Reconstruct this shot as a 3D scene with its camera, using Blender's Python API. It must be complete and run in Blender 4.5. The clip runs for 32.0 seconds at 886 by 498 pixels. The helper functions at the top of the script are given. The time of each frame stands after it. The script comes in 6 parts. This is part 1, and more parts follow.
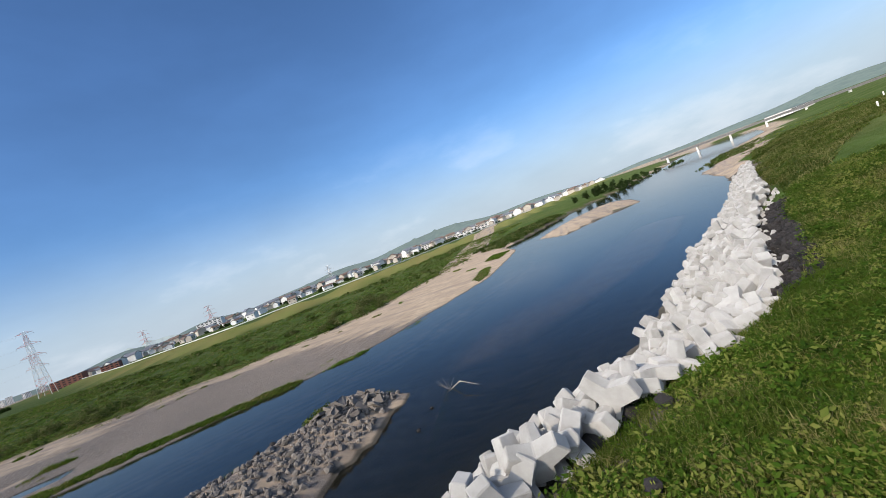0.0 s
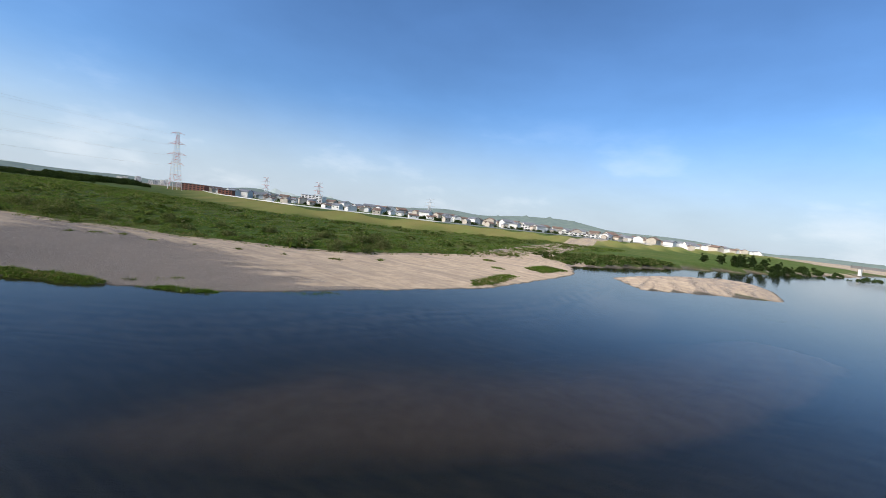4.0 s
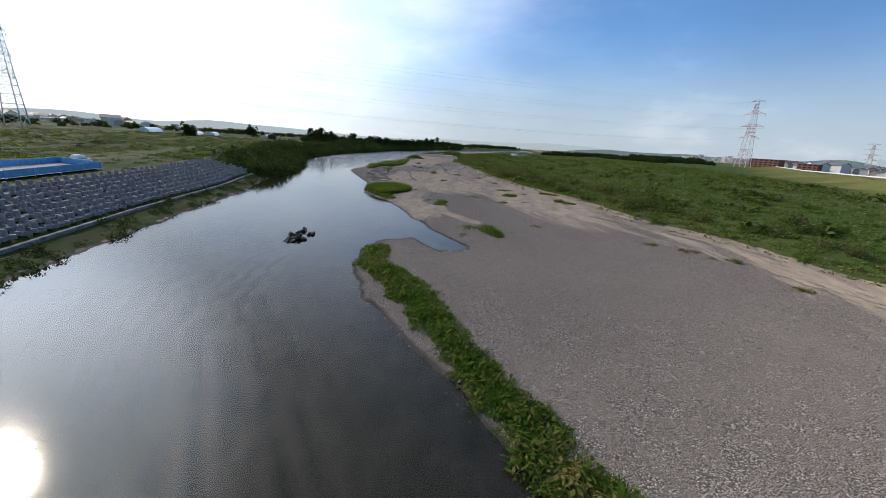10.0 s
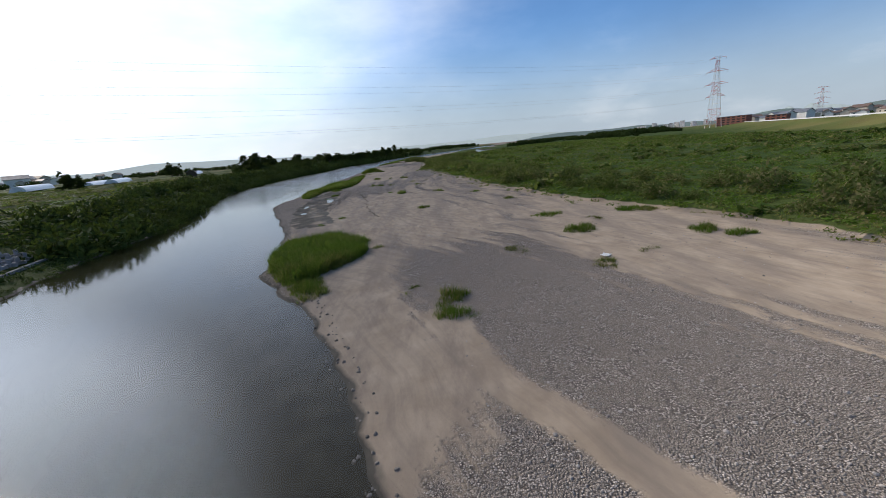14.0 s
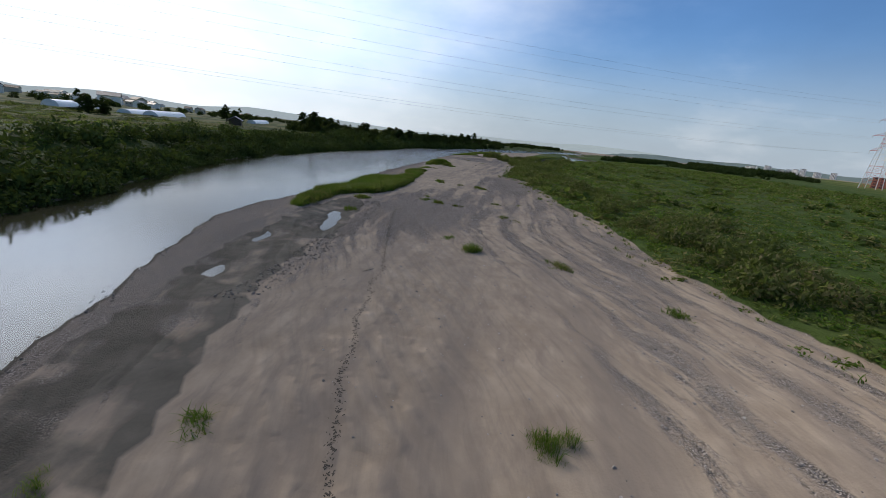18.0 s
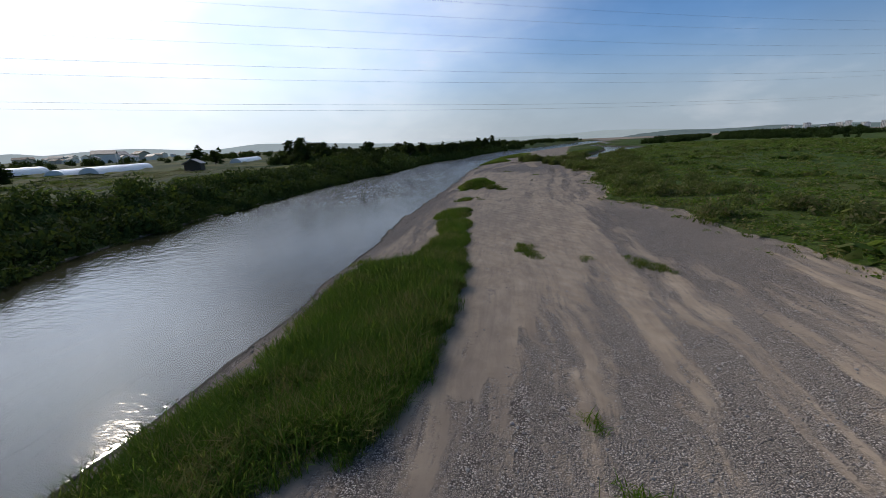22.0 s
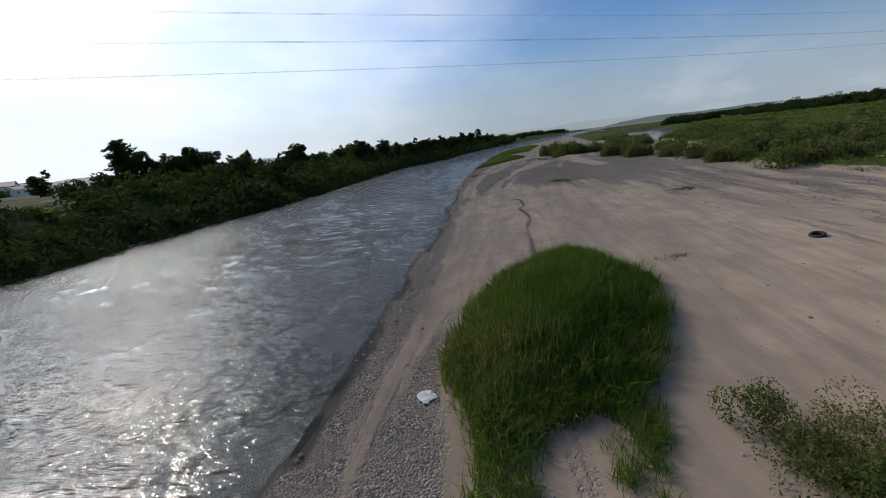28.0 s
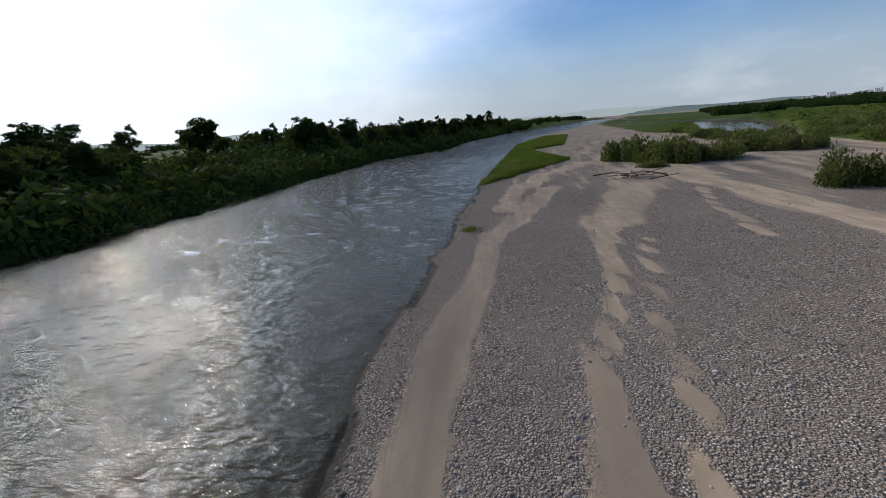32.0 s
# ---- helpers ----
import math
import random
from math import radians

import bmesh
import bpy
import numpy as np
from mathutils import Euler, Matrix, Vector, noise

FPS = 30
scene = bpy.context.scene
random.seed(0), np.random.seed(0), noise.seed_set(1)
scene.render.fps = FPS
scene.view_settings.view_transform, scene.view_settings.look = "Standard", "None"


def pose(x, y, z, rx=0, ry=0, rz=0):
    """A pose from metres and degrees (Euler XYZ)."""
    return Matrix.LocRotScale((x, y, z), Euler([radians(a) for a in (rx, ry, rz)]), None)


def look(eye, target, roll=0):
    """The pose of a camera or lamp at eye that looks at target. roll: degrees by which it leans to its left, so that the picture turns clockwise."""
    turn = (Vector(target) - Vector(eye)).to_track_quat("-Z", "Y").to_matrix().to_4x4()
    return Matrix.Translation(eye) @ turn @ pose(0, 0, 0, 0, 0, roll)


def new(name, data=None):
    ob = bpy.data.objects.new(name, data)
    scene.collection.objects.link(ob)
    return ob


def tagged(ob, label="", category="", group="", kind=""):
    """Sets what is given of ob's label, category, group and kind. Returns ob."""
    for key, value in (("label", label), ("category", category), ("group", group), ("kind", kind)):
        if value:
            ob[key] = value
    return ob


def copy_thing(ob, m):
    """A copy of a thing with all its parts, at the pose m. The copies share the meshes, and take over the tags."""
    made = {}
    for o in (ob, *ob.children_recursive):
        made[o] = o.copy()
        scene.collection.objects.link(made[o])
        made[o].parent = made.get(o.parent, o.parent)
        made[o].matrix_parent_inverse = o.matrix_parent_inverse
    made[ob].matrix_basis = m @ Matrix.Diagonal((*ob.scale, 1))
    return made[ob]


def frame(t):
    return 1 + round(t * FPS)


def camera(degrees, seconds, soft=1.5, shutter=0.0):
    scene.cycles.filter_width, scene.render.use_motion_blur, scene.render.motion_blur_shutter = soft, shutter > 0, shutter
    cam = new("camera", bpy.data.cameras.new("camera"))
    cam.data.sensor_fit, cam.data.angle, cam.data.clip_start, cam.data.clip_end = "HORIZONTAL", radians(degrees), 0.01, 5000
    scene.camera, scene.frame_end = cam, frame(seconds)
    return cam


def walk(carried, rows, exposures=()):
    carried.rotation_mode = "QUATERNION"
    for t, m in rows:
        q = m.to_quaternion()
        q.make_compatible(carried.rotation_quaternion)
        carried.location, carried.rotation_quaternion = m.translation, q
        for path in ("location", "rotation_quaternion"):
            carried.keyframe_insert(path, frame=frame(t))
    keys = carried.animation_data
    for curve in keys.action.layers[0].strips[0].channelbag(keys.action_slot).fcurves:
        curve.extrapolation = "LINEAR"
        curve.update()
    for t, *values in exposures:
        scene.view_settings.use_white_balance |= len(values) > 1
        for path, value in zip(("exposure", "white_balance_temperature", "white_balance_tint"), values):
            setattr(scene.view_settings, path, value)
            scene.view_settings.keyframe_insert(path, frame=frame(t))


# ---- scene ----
cam = camera(96.0, 32.0, soft=0.7, shutter=0.0)
EXPOSURES = [(0, 0.08, 6950, 12), (2, -0.02, 6950, 12), (3, 0.0, 6950, 12), (4.5, 0.24, 7050, 12), (7, -0.22, 6900, 12), (8, 0.2, 7050, 12), (9, 0.3, 7100, 12), (10, 0, 7000, 12), (11, -0.4, 6900, 12), (13, -0.4, 7000, 12), (14, -0.16, 6950, 12), (15, -0.62, 6900, 12), (18, -0.3, 6950, 12), (20, -0.2, 6950, 12), (21, -0.14, 6950, 12), (22, -0.48, 6900, 12), (23, -0.65, 6900, 12), (24, -0.4, 6950, 12), (27, -0.42, 6950, 12), (28, -0.5, 6900, 12), (29, -0.18, 6950, 12), (32, -0.3, 6950, 12)]
PATH = [
    (0, (5.058, 3.711, 13.103), (4.732, 5.683, 13.053), -20.7),
    (0.5, (5.276, 8.836, 12.629), (5.355, 10.831, 12.514), -29.2),
    (1, (6.266, 13.2, 12.057), (6.546, 15.169, 11.85), -29.0),
    (1.5, (7.727, 16.985, 11.561), (8.157, 18.914, 11.252), -24.3),
    (2, (9.745, 20.361, 11.082), (10.286, 22.251, 10.712), -18.5),
    (2.5, (11.851, 23.818, 11.103), (12.094, 25.779, 10.796), -10.2),
    (3, (14.818, 27.121, 10.89), (14.428, 29.074, 10.707), 0.5),
    (3.5, (16.563, 31.794, 11.009), (15.959, 33.694, 10.861), 3.6),
    (4, (16.942, 36.773, 11.267), (16.123, 38.591, 11.106), 6.7),
    (4.5, (15.664, 40.832, 11.317), (14.409, 42.353, 10.981), 16.4),
    (6.5, (4.593, 52.659, 11.517), (2.667, 53.032, 11.129), 9.4),
    (7, (1.17, 53.814, 11.808), (-0.779, 54.04, 11.417), 9.6),
    (7.5, (-2.222, 54.331, 12.27), (-4.134, 54.55, 11.726), 11.8),
    (8, (-5.769, 54.469, 12.788), (-7.639, 54.684, 12.113), 12.0),
    (8.5, (-10.773, 54.369, 12.657), (-12.626, 54.499, 11.916), 9.3),
    (9, (-16.075, 54.06, 12.256), (-17.906, 54.119, 11.454), 7.4),
    (9.5, (-21.485, 53.831, 11.612), (-23.358, 53.797, 10.912), 5.3),
    (10, (-27.673, 52.866, 10.735), (-29.603, 52.756, 10.221), 3.7),
    (10.5, (-33.726, 52.038, 10.085), (-35.671, 51.86, 9.654), 3.2),
    (11, (-39.263, 51.358, 9.581), (-41.204, 51.156, 9.145), 3.4),
    (11.5, (-44.481, 50.51, 9.379), (-46.416, 50.307, 8.916), 3.4),
    (12, (-49.667, 49.833, 9.273), (-51.598, 49.677, 8.777), 1.1),
    (12.5, (-54.789, 49.192, 9.177), (-56.719, 49.064, 8.668), -0.1),
    (13, (-60.105, 48.162, 9.256), (-61.982, 48.055, 8.572), 0.3),
    (13.5, (-66.519, 47.557, 9.371), (-68.391, 47.5, 8.669), -1.8),
    (14, (-73.617, 47.518, 9.749), (-75.554, 47.538, 9.254), -5.0),
    (14.5, (-79.843, 47.4, 9.948), (-81.784, 47.464, 9.469), -7.1),
    (15, (-85.397, 47.366, 10.18), (-87.337, 47.409, 9.695), -6.0),
    (15.5, (-90.484, 47.334, 10.6), (-92.419, 47.269, 10.099), -0.8),
    (17.5, (-116.507, 44.174, 11.102), (-118.413, 43.886, 10.569), 6.8),
    (18, (-122.635, 42.732, 10.919), (-124.544, 42.482, 10.375), 6.2),
    (18.5, (-129.027, 41.029, 10.822), (-130.944, 40.854, 10.278), 3.5),
    (19, (-135.523, 39.441, 10.834), (-137.429, 39.298, 10.245), 2.5),
    (19.5, (-141.742, 38.109, 11.074), (-143.634, 37.94, 10.446), 2.9),
    (20, (-148.599, 36.895, 11.022), (-150.462, 36.549, 10.382), 4.4),
    (20.5, (-155.539, 35.189, 10.867), (-157.351, 34.653, 10.212), 6.3),
    (21, (-162.23, 32.959, 10.748), (-164.032, 32.387, 10.097), 6.8),
    (21.5, (-168.808, 30.272, 10.917), (-170.657, 29.778, 10.335), 3.3),
    (22, (-175.054, 27.686, 11.138), (-176.952, 27.319, 10.627), -2.4),
    (22.5, (-181.349, 25.509, 11.429), (-183.251, 25.164, 10.913), -4.1),
    (23, (-187.872, 23.835, 11.646), (-189.763, 23.475, 11.103), -4.4),
    (23.5, (-194.598, 22.092, 11.909), (-196.469, 21.733, 11.3), -4.7),
    (24, (-200.837, 21.005, 11.829), (-202.702, 20.646, 11.202), -5.2),
    (24.5, (-207.759, 20.163, 11.702), (-209.599, 19.823, 10.997), -6.0),
    (26.5, (-237.47, 17.35, 7.673), (-239.335, 17.016, 7.03), -6.5),
    (27, (-245.146, 16.659, 7.366), (-247.031, 16.334, 6.782), -6.6),
    (27.5, (-252.634, 16.187, 7.279), (-254.541, 15.869, 6.764), -6.7),
    (28, (-259.671, 15.839, 7.495), (-261.581, 15.528, 6.992), -6.6),
    (28.5, (-266.661, 15.737, 7.496), (-268.548, 15.422, 6.914), -6.4),
    (29, (-273.57, 15.77, 7.436), (-275.424, 15.438, 6.764), -6.4),
    (29.5, (-280.533, 15.874, 7.487), (-282.392, 15.533, 6.835), -5.9),
    (30, (-288.135, 15.549, 7.256), (-290.007, 15.196, 6.645), -5.5),
    (30.5, (-295.658, 14.94, 7.277), (-297.531, 14.598, 6.666), -4.9),
    (31, (-302.978, 14.462, 7.446), (-304.856, 14.12, 6.85), -4.5),
    (31.5, (-309.385, 13.688, 7.582), (-311.264, 13.364, 6.979), -4.3),
    (32, (-316.43, 13.308, 7.73), (-318.314, 12.971, 7.15), -4.2),
]
walk(cam, [(t, look(e, a, r)) for t, e, a, r in PATH], EXPOSURES)

# ---- sky, sun ----
SUN_AZ, SUN_EL = radians(-124.5), radians(33.0)
world = bpy.data.worlds.new("world")
scene.world = world
world.use_nodes = True
wn, wl = world.node_tree.nodes, world.node_tree.links
sky = wn.new("ShaderNodeTexSky")
sky.sky_type, sky.sun_disc = "NISHITA", False
sky.sun_elevation, sky.sun_rotation = SUN_EL, math.pi / 2 - SUN_AZ
sky.air_density, sky.dust_density, sky.ozone_density, sky.altitude = 1.0, 0.5, 3.0, 50
wcoord = wn.new("ShaderNodeTexCoord")
# thin cloud: a veil that is thickest low in the sky, with a few separate puffs
wsep = wn.new("ShaderNodeSeparateXYZ")
wl.new(wcoord.outputs["Generated"], wsep.inputs[0])
wmap = wn.new("ShaderNodeMapping")
wmap.inputs["Scale"].default_value = (1.3, 1.3, 3.4)
wl.new(wcoord.outputs["Generated"], wmap.inputs[0])
wnoise = wn.new("ShaderNodeTexNoise")
wnoise.inputs["Scale"].default_value, wnoise.inputs["Detail"].default_value, wnoise.inputs["Roughness"].default_value = 2.6, 7, 0.56
wl.new(wmap.outputs[0], wnoise.inputs["Vector"])
wramp = wn.new("ShaderNodeMapRange")
wramp.inputs["From Min"].default_value, wramp.inputs["From Max"].default_value = 0.56, 0.80
wl.new(wnoise.outputs["Fac"], wramp.inputs["Value"])
wband = wn.new("ShaderNodeMapRange")
wband.inputs["From Min"].default_value, wband.inputs["From Max"].default_value = 0.26, 0.03
wl.new(wsep.outputs["Z"], wband.inputs["Value"])
wmul = wn.new("ShaderNodeMath")
wmul.operation = "MULTIPLY"
wl.new(wramp.outputs[0], wmul.inputs[0])
wband.inputs["To Max"].default_value = 0.55
wl.new(wband.outputs[0], wmul.inputs[1])
# haze towards the sun
sdir = Vector((math.cos(SUN_AZ) * math.cos(SUN_EL), math.sin(SUN_AZ) * math.cos(SUN_EL), math.sin(SUN_EL)))
wdot = wn.new("ShaderNodeVectorMath")
wdot.operation = "DOT_PRODUCT"
wdot.inputs[1].default_value = sdir
wl.new(wcoord.outputs["Generated"], wdot.inputs[0])
whaze = wn.new("ShaderNodeMapRange")
whaze.interpolation_type = "SMOOTHSTEP"
whaze.inputs["From Min"].default_value, whaze.inputs["From Max"].default_value = 0.56, 1.22
whaze.inputs["To Max"].default_value = 0.80
wragged = wn.new("ShaderNodeMath")
wragged.operation = "MULTIPLY_ADD"
wragged.inputs[1].default_value = 0.42
wl.new(wnoise.outputs["Fac"], wragged.inputs[0])
wl.new(wdot.outputs["Value"], wragged.inputs[2])
wl.new(wragged.outputs[0], whaze.inputs["Value"])
wmax = wn.new("ShaderNodeMath")
wmax.operation, wmax.use_clamp = "ADD", True
wl.new(wmul.outputs[0], wmax.inputs[0])
wl.new(whaze.outputs[0], wmax.inputs[1])
wtint = wn.new("ShaderNodeMix")
wtint.data_type, wtint.blend_type = "RGBA", "MULTIPLY"
wtint.inputs["Factor"].default_value = 1.0
wtint.inputs["B"].default_value = (0.77, 1.15, 1.54, 1)
wl.new(sky.outputs[0], wtint.inputs["A"])
wlow = wn.new("ShaderNodeMapRange")
wlow.interpolation_type = "SMOOTHERSTEP"
wlow.inputs["From Min"].default_value, wlow.inputs["From Max"].default_value = 0.28, -0.01
wlow.inputs["To Max"].default_value = 0.88
wl.new(wsep.outputs["Z"], wlow.inputs["Value"])
whor = wn.new("ShaderNodeMix")
whor.data_type = "RGBA"
whor.inputs["B"].default_value = (4.9, 6.0, 7.4, 1)
wl.new(wlow.outputs[0], whor.inputs["Factor"])
wl.new(wtint.outputs["Result"], whor.inputs["A"])
wmix = wn.new("ShaderNodeMix")
wmix.data_type = "RGBA"
wmix.inputs["B"].default_value = (8.3, 9.0, 9.9, 1)
wl.new(wmax.outputs[0], wmix.inputs["Factor"])
wl.new(whor.outputs["Result"], wmix.inputs["A"])
wglow = wn.new("ShaderNodeMapRange")
wglow.interpolation_type = "SMOOTHSTEP"
wglow.inputs["From Min"].default_value, wglow.inputs["From Max"].default_value = 0.48, 0.93
wglow.inputs["To Min"].default_value, wglow.inputs["To Max"].default_value = 1.0, 1.75
wl.new(wdot.outputs["Value"], wglow.inputs["Value"])
waur = wn.new("ShaderNodeMapRange")
waur.interpolation_type = "SMOOTHERSTEP"
waur.inputs["From Min"].default_value, waur.inputs["From Max"].default_value = 0.90, 1.0
waur.inputs["To Min"].default_value, waur.inputs["To Max"].default_value = 1.0, 3.5
wl.new(wdot.outputs["Value"], waur.inputs["Value"])
wgm = wn.new("ShaderNodeMath")
wgm.operation = "MULTIPLY"
wl.new(wglow.outputs[0], wgm.inputs[0])
wl.new(waur.outputs[0], wgm.inputs[1])
wscale = wn.new("ShaderNodeVectorMath")
wscale.operation = "SCALE"
wl.new(wmix.outputs["Result"], wscale.inputs[0])
wpat = wn.new("ShaderNodeMapRange")
wpat.inputs["From Min"].default_value, wpat.inputs["From Max"].default_value = 0.35, 0.65
wpat.inputs["To Min"].default_value, wpat.inputs["To Max"].default_value = 0.95, 1.05
wl.new(wnoise.outputs["Fac"], wpat.inputs["Value"])
wpm = wn.new("ShaderNodeMath")
wpm.operation = "MULTIPLY"
wl.new(wgm.outputs[0], wpm.inputs[0])
wl.new(wpat.outputs[0], wpm.inputs[1])
wl.new(wpm.outputs[0], wscale.inputs["Scale"])
wl.new(wscale.outputs[0], wn["Background"].inputs["Color"])
wn["Background"].inputs["Strength"].default_value = 0.10

sun = new("sun", bpy.data.lights.new("sun", "SUN"))
sun.data.energy, sun.data.angle, sun.data.color = 3.5, radians(0.6), (1.0, 0.91, 0.78)
sun.matrix_world = look(sdir * 100, (0, 0, 0))


# ---- materials ----
class Mat:
    """A node material with a Principled shader, and short calls to add nodes."""

    def __init__(self, name, rough=0.8, metal=0.0, spec=0.3):
        self.m = bpy.data.materials.new(name)
        self.m.use_nodes = True
        self.n, self.l = self.m.node_tree.nodes, self.m.node_tree.links
        self.b = self.n["Principled BSDF"]
        self.b.inputs["Roughness"].default_value = rough
        self.b.inputs["Metallic"].default_value = metal
        self.b.inputs["Specular IOR Level"].default_value = spec
        if "Diffuse Roughness" in self.b.inputs:
            self.b.inputs["Diffuse Roughness"].default_value = 0.8
        self.coord = self.n.new("ShaderNodeTexCoord")

    def link(self, a, b):
        self.l.new(a, b)

    def noise(self, scale, detail=4, rough=0.6, stretch=(1, 1, 1), space="Object"):
        mp = self.n.new("ShaderNodeMapping")
        mp.inputs["Scale"].default_value = stretch
        self.link(self.coord.outputs[space], mp.inputs[0])
        t = self.n.new("ShaderNodeTexNoise")
        t.inputs["Scale"].default_value, t.inputs["Detail"].default_value, t.inputs["Roughness"].default_value = scale, detail, rough
        self.link(mp.outputs[0], t.inputs["Vector"])
        return t.outputs["Fac"]

    def cells(self, scale, output="Distance", feature="F1"):
        t = self.n.new("ShaderNodeTexVoronoi")
        t.feature = feature
        t.inputs["Scale"].default_value = scale
        self.link(self.coord.outputs["Object"], t.inputs["Vector"])
        return t.outputs[output]

    def ramp(self, fac, a, b, lo=0.3, hi=0.7):
        r = self.n.new("ShaderNodeMapRange")
        r.inputs["From Min"].default_value, r.inputs["From Max"].default_value = lo, hi
        self.link(fac, r.inputs["Value"])
        return self.mix(r.outputs[0], a, b)

    def fac(self, x, lo, hi, to_lo=0.0, to_hi=1.0):
        r = self.n.new("ShaderNodeMapRange")
        for k, v in (("From Min", lo), ("From Max", hi), ("To Min", to_lo), ("To Max", to_hi)):
            r.inputs[k].default_value = v
        self.link(x, r.inputs["Value"])
        return r.outputs[0]

    def mix(self, fac, a, b, mode="MIX"):
        x = self.n.new("ShaderNodeMix")
        x.data_type, x.blend_type = "RGBA", mode
        for socket, v in (("Factor", fac), ("A", a), ("B", b)):
            if isinstance(v, (int, float)):
                x.inputs[socket].default_value = v
            elif isinstance(v, tuple):
                x.inputs[socket].default_value = (*v, 1)
            else:
                self.link(v, x.inputs[socket])
        return x.outputs["Result"]

    def calc(self, op, a, b):
        x = self.n.new("ShaderNodeMath")
        x.operation = op
        for i, v in enumerate((a, b)):
            if isinstance(v, (int, float)):
                x.inputs[i].default_value = v
            else:
                self.link(v, x.inputs[i])
        return x.outputs[0]

    def attr(self, name):
        a = self.n.new("ShaderNodeAttribute")
        a.attribute_name = name
        return a.outputs["Fac"]

    def island(self):
        return self.n.new("ShaderNodeNewGeometry").outputs["Random Per Island"]

    def object_random(self):
        return self.n.new("ShaderNodeObjectInfo").outputs["Random"]

    def color(self, c):
        if isinstance(c, tuple):
            self.b.inputs["Base Color"].default_value = (*c, 1)
        else:
            self.link(c, self.b.inputs["Base Color"])
        return self

    def bump(self, height, distance=0.05, strength=0.6):
        x = self.n.new("ShaderNodeBump")
        x.inputs["Strength"].default_value, x.inputs["Distance"].default_value = strength, distance
        self.link(height, x.inputs["Height"])
        self.link(x.outputs[0], self.b.inputs["Normal"])
        return self


def plain(name, c, rough=0.7, metal=0.0, var=0.18, scale=3.0):
    m = Mat(name, rough, metal)
    d = tuple(v * (1 - var) for v in c)
    e = tuple(min(1, v * (1 + var)) for v in c)
    n = m.noise(scale, 5)
    m.color(m.ramp(n, d, e)).bump(n, 0.02, 0.3)
    return m.m


def leafy(name, dark, light, dry=None, amount=0.12, through_light=0.30):
    m = Mat(name, 0.85, 0, 0.04)
    c = m.mix(m.island(), dark, light)
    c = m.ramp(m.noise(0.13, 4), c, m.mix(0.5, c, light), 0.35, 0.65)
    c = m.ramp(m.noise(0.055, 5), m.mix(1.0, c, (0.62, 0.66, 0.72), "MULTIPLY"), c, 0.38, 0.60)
    if dry:
        c = m.ramp(m.calc("ADD", m.calc("MULTIPLY", m.island(), 0.45), m.noise(0.25, 3)), c, dry, 0.80 - amount, 1.02 - amount)
    m.color(c)
    m.b.inputs["Subsurface Weight"].default_value = 0.0
    t = m.n.new("ShaderNodeBsdfTranslucent")
    m.link(m.mix(0.5, c, (0.25, 0.34, 0.05)), t.inputs["Color"])
    x = m.n.new("ShaderNodeMixShader")
    x.inputs[0].default_value = through_light
    m.link(m.b.outputs[0], x.inputs[1])
    m.link(t.outputs[0], x.inputs[2])
    m.link(x.outputs[0], m.n["Material Output"].inputs["Surface"])
    return m.m


# ground: sand, gravel, grassy soil, mud and river bed, by masks that the plan gives
g = Mat("ground_surface", 0.9, 0, 0.05)
big, mid, fine = g.noise(0.07, 5), g.noise(0.6, 6), g.noise(9.0, 5)
sand = g.ramp(mid, (0.295, 0.228, 0.165), (0.415, 0.33, 0.245))
sand = g.ramp(g.noise(0.22, 5, 0.65, (1, 3.0, 1)), sand, (0.225, 0.178, 0.14), 0.48, 0.74)
sand = g.ramp(g.noise(0.05, 4, 0.6, (1, 6, 1)), sand, (0.235, 0.19, 0.152), 0.46, 0.70)
gsep = g.n.new("ShaderNodeSeparateXYZ")
g.link(g.coord.outputs["Object"], gsep.inputs[0])


def lane(kx, ky, detail=5):
    """Noise drawn out along the flow: x along the bar, distance from the shore across it."""
    c = g.n.new("ShaderNodeCombineXYZ")
    g.link(g.calc("MULTIPLY", gsep.outputs["X"], kx), c.inputs[0])
    g.link(g.calc("MULTIPLY", g.attr("shore"), ky), c.inputs[1])
    t = g.n.new("ShaderNodeTexNoise")
    t.inputs["Scale"].default_value, t.inputs["Detail"].default_value, t.inputs["Roughness"].default_value = 1.0, detail, 0.6
    g.link(c.outputs[0], t.inputs["Vector"])
    return t.outputs["Fac"]


def grey(c):
    x = g.n.new("ShaderNodeRGBToBW")
    g.link(c, x.inputs[0])
    return x.outputs[0]


wide_lane, thin_lane = lane(0.055, 0.55), lane(0.16, 2.1, 4)
sand = g.ramp(thin_lane, sand, g.mix(0.5, sand, (0.19, 0.155, 0.125)), 0.45, 0.75)
cobble = g.ramp(grey(g.cells(15.0, "Color")), (0.155, 0.132, 0.115), (0.60, 0.52, 0.455), 0.15, 0.85)
# cell rims painted dark for the shade in the gaps between stones
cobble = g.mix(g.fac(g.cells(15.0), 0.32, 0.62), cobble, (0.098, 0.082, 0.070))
small = g.ramp(grey(g.cells(27.0, "Color")), (0.185, 0.154, 0.130), (0.51, 0.435, 0.37), 0.15, 0.85)
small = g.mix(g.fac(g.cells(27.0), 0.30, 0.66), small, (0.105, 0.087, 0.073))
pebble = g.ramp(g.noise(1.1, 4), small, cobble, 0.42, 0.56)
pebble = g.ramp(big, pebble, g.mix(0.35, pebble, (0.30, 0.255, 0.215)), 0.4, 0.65)
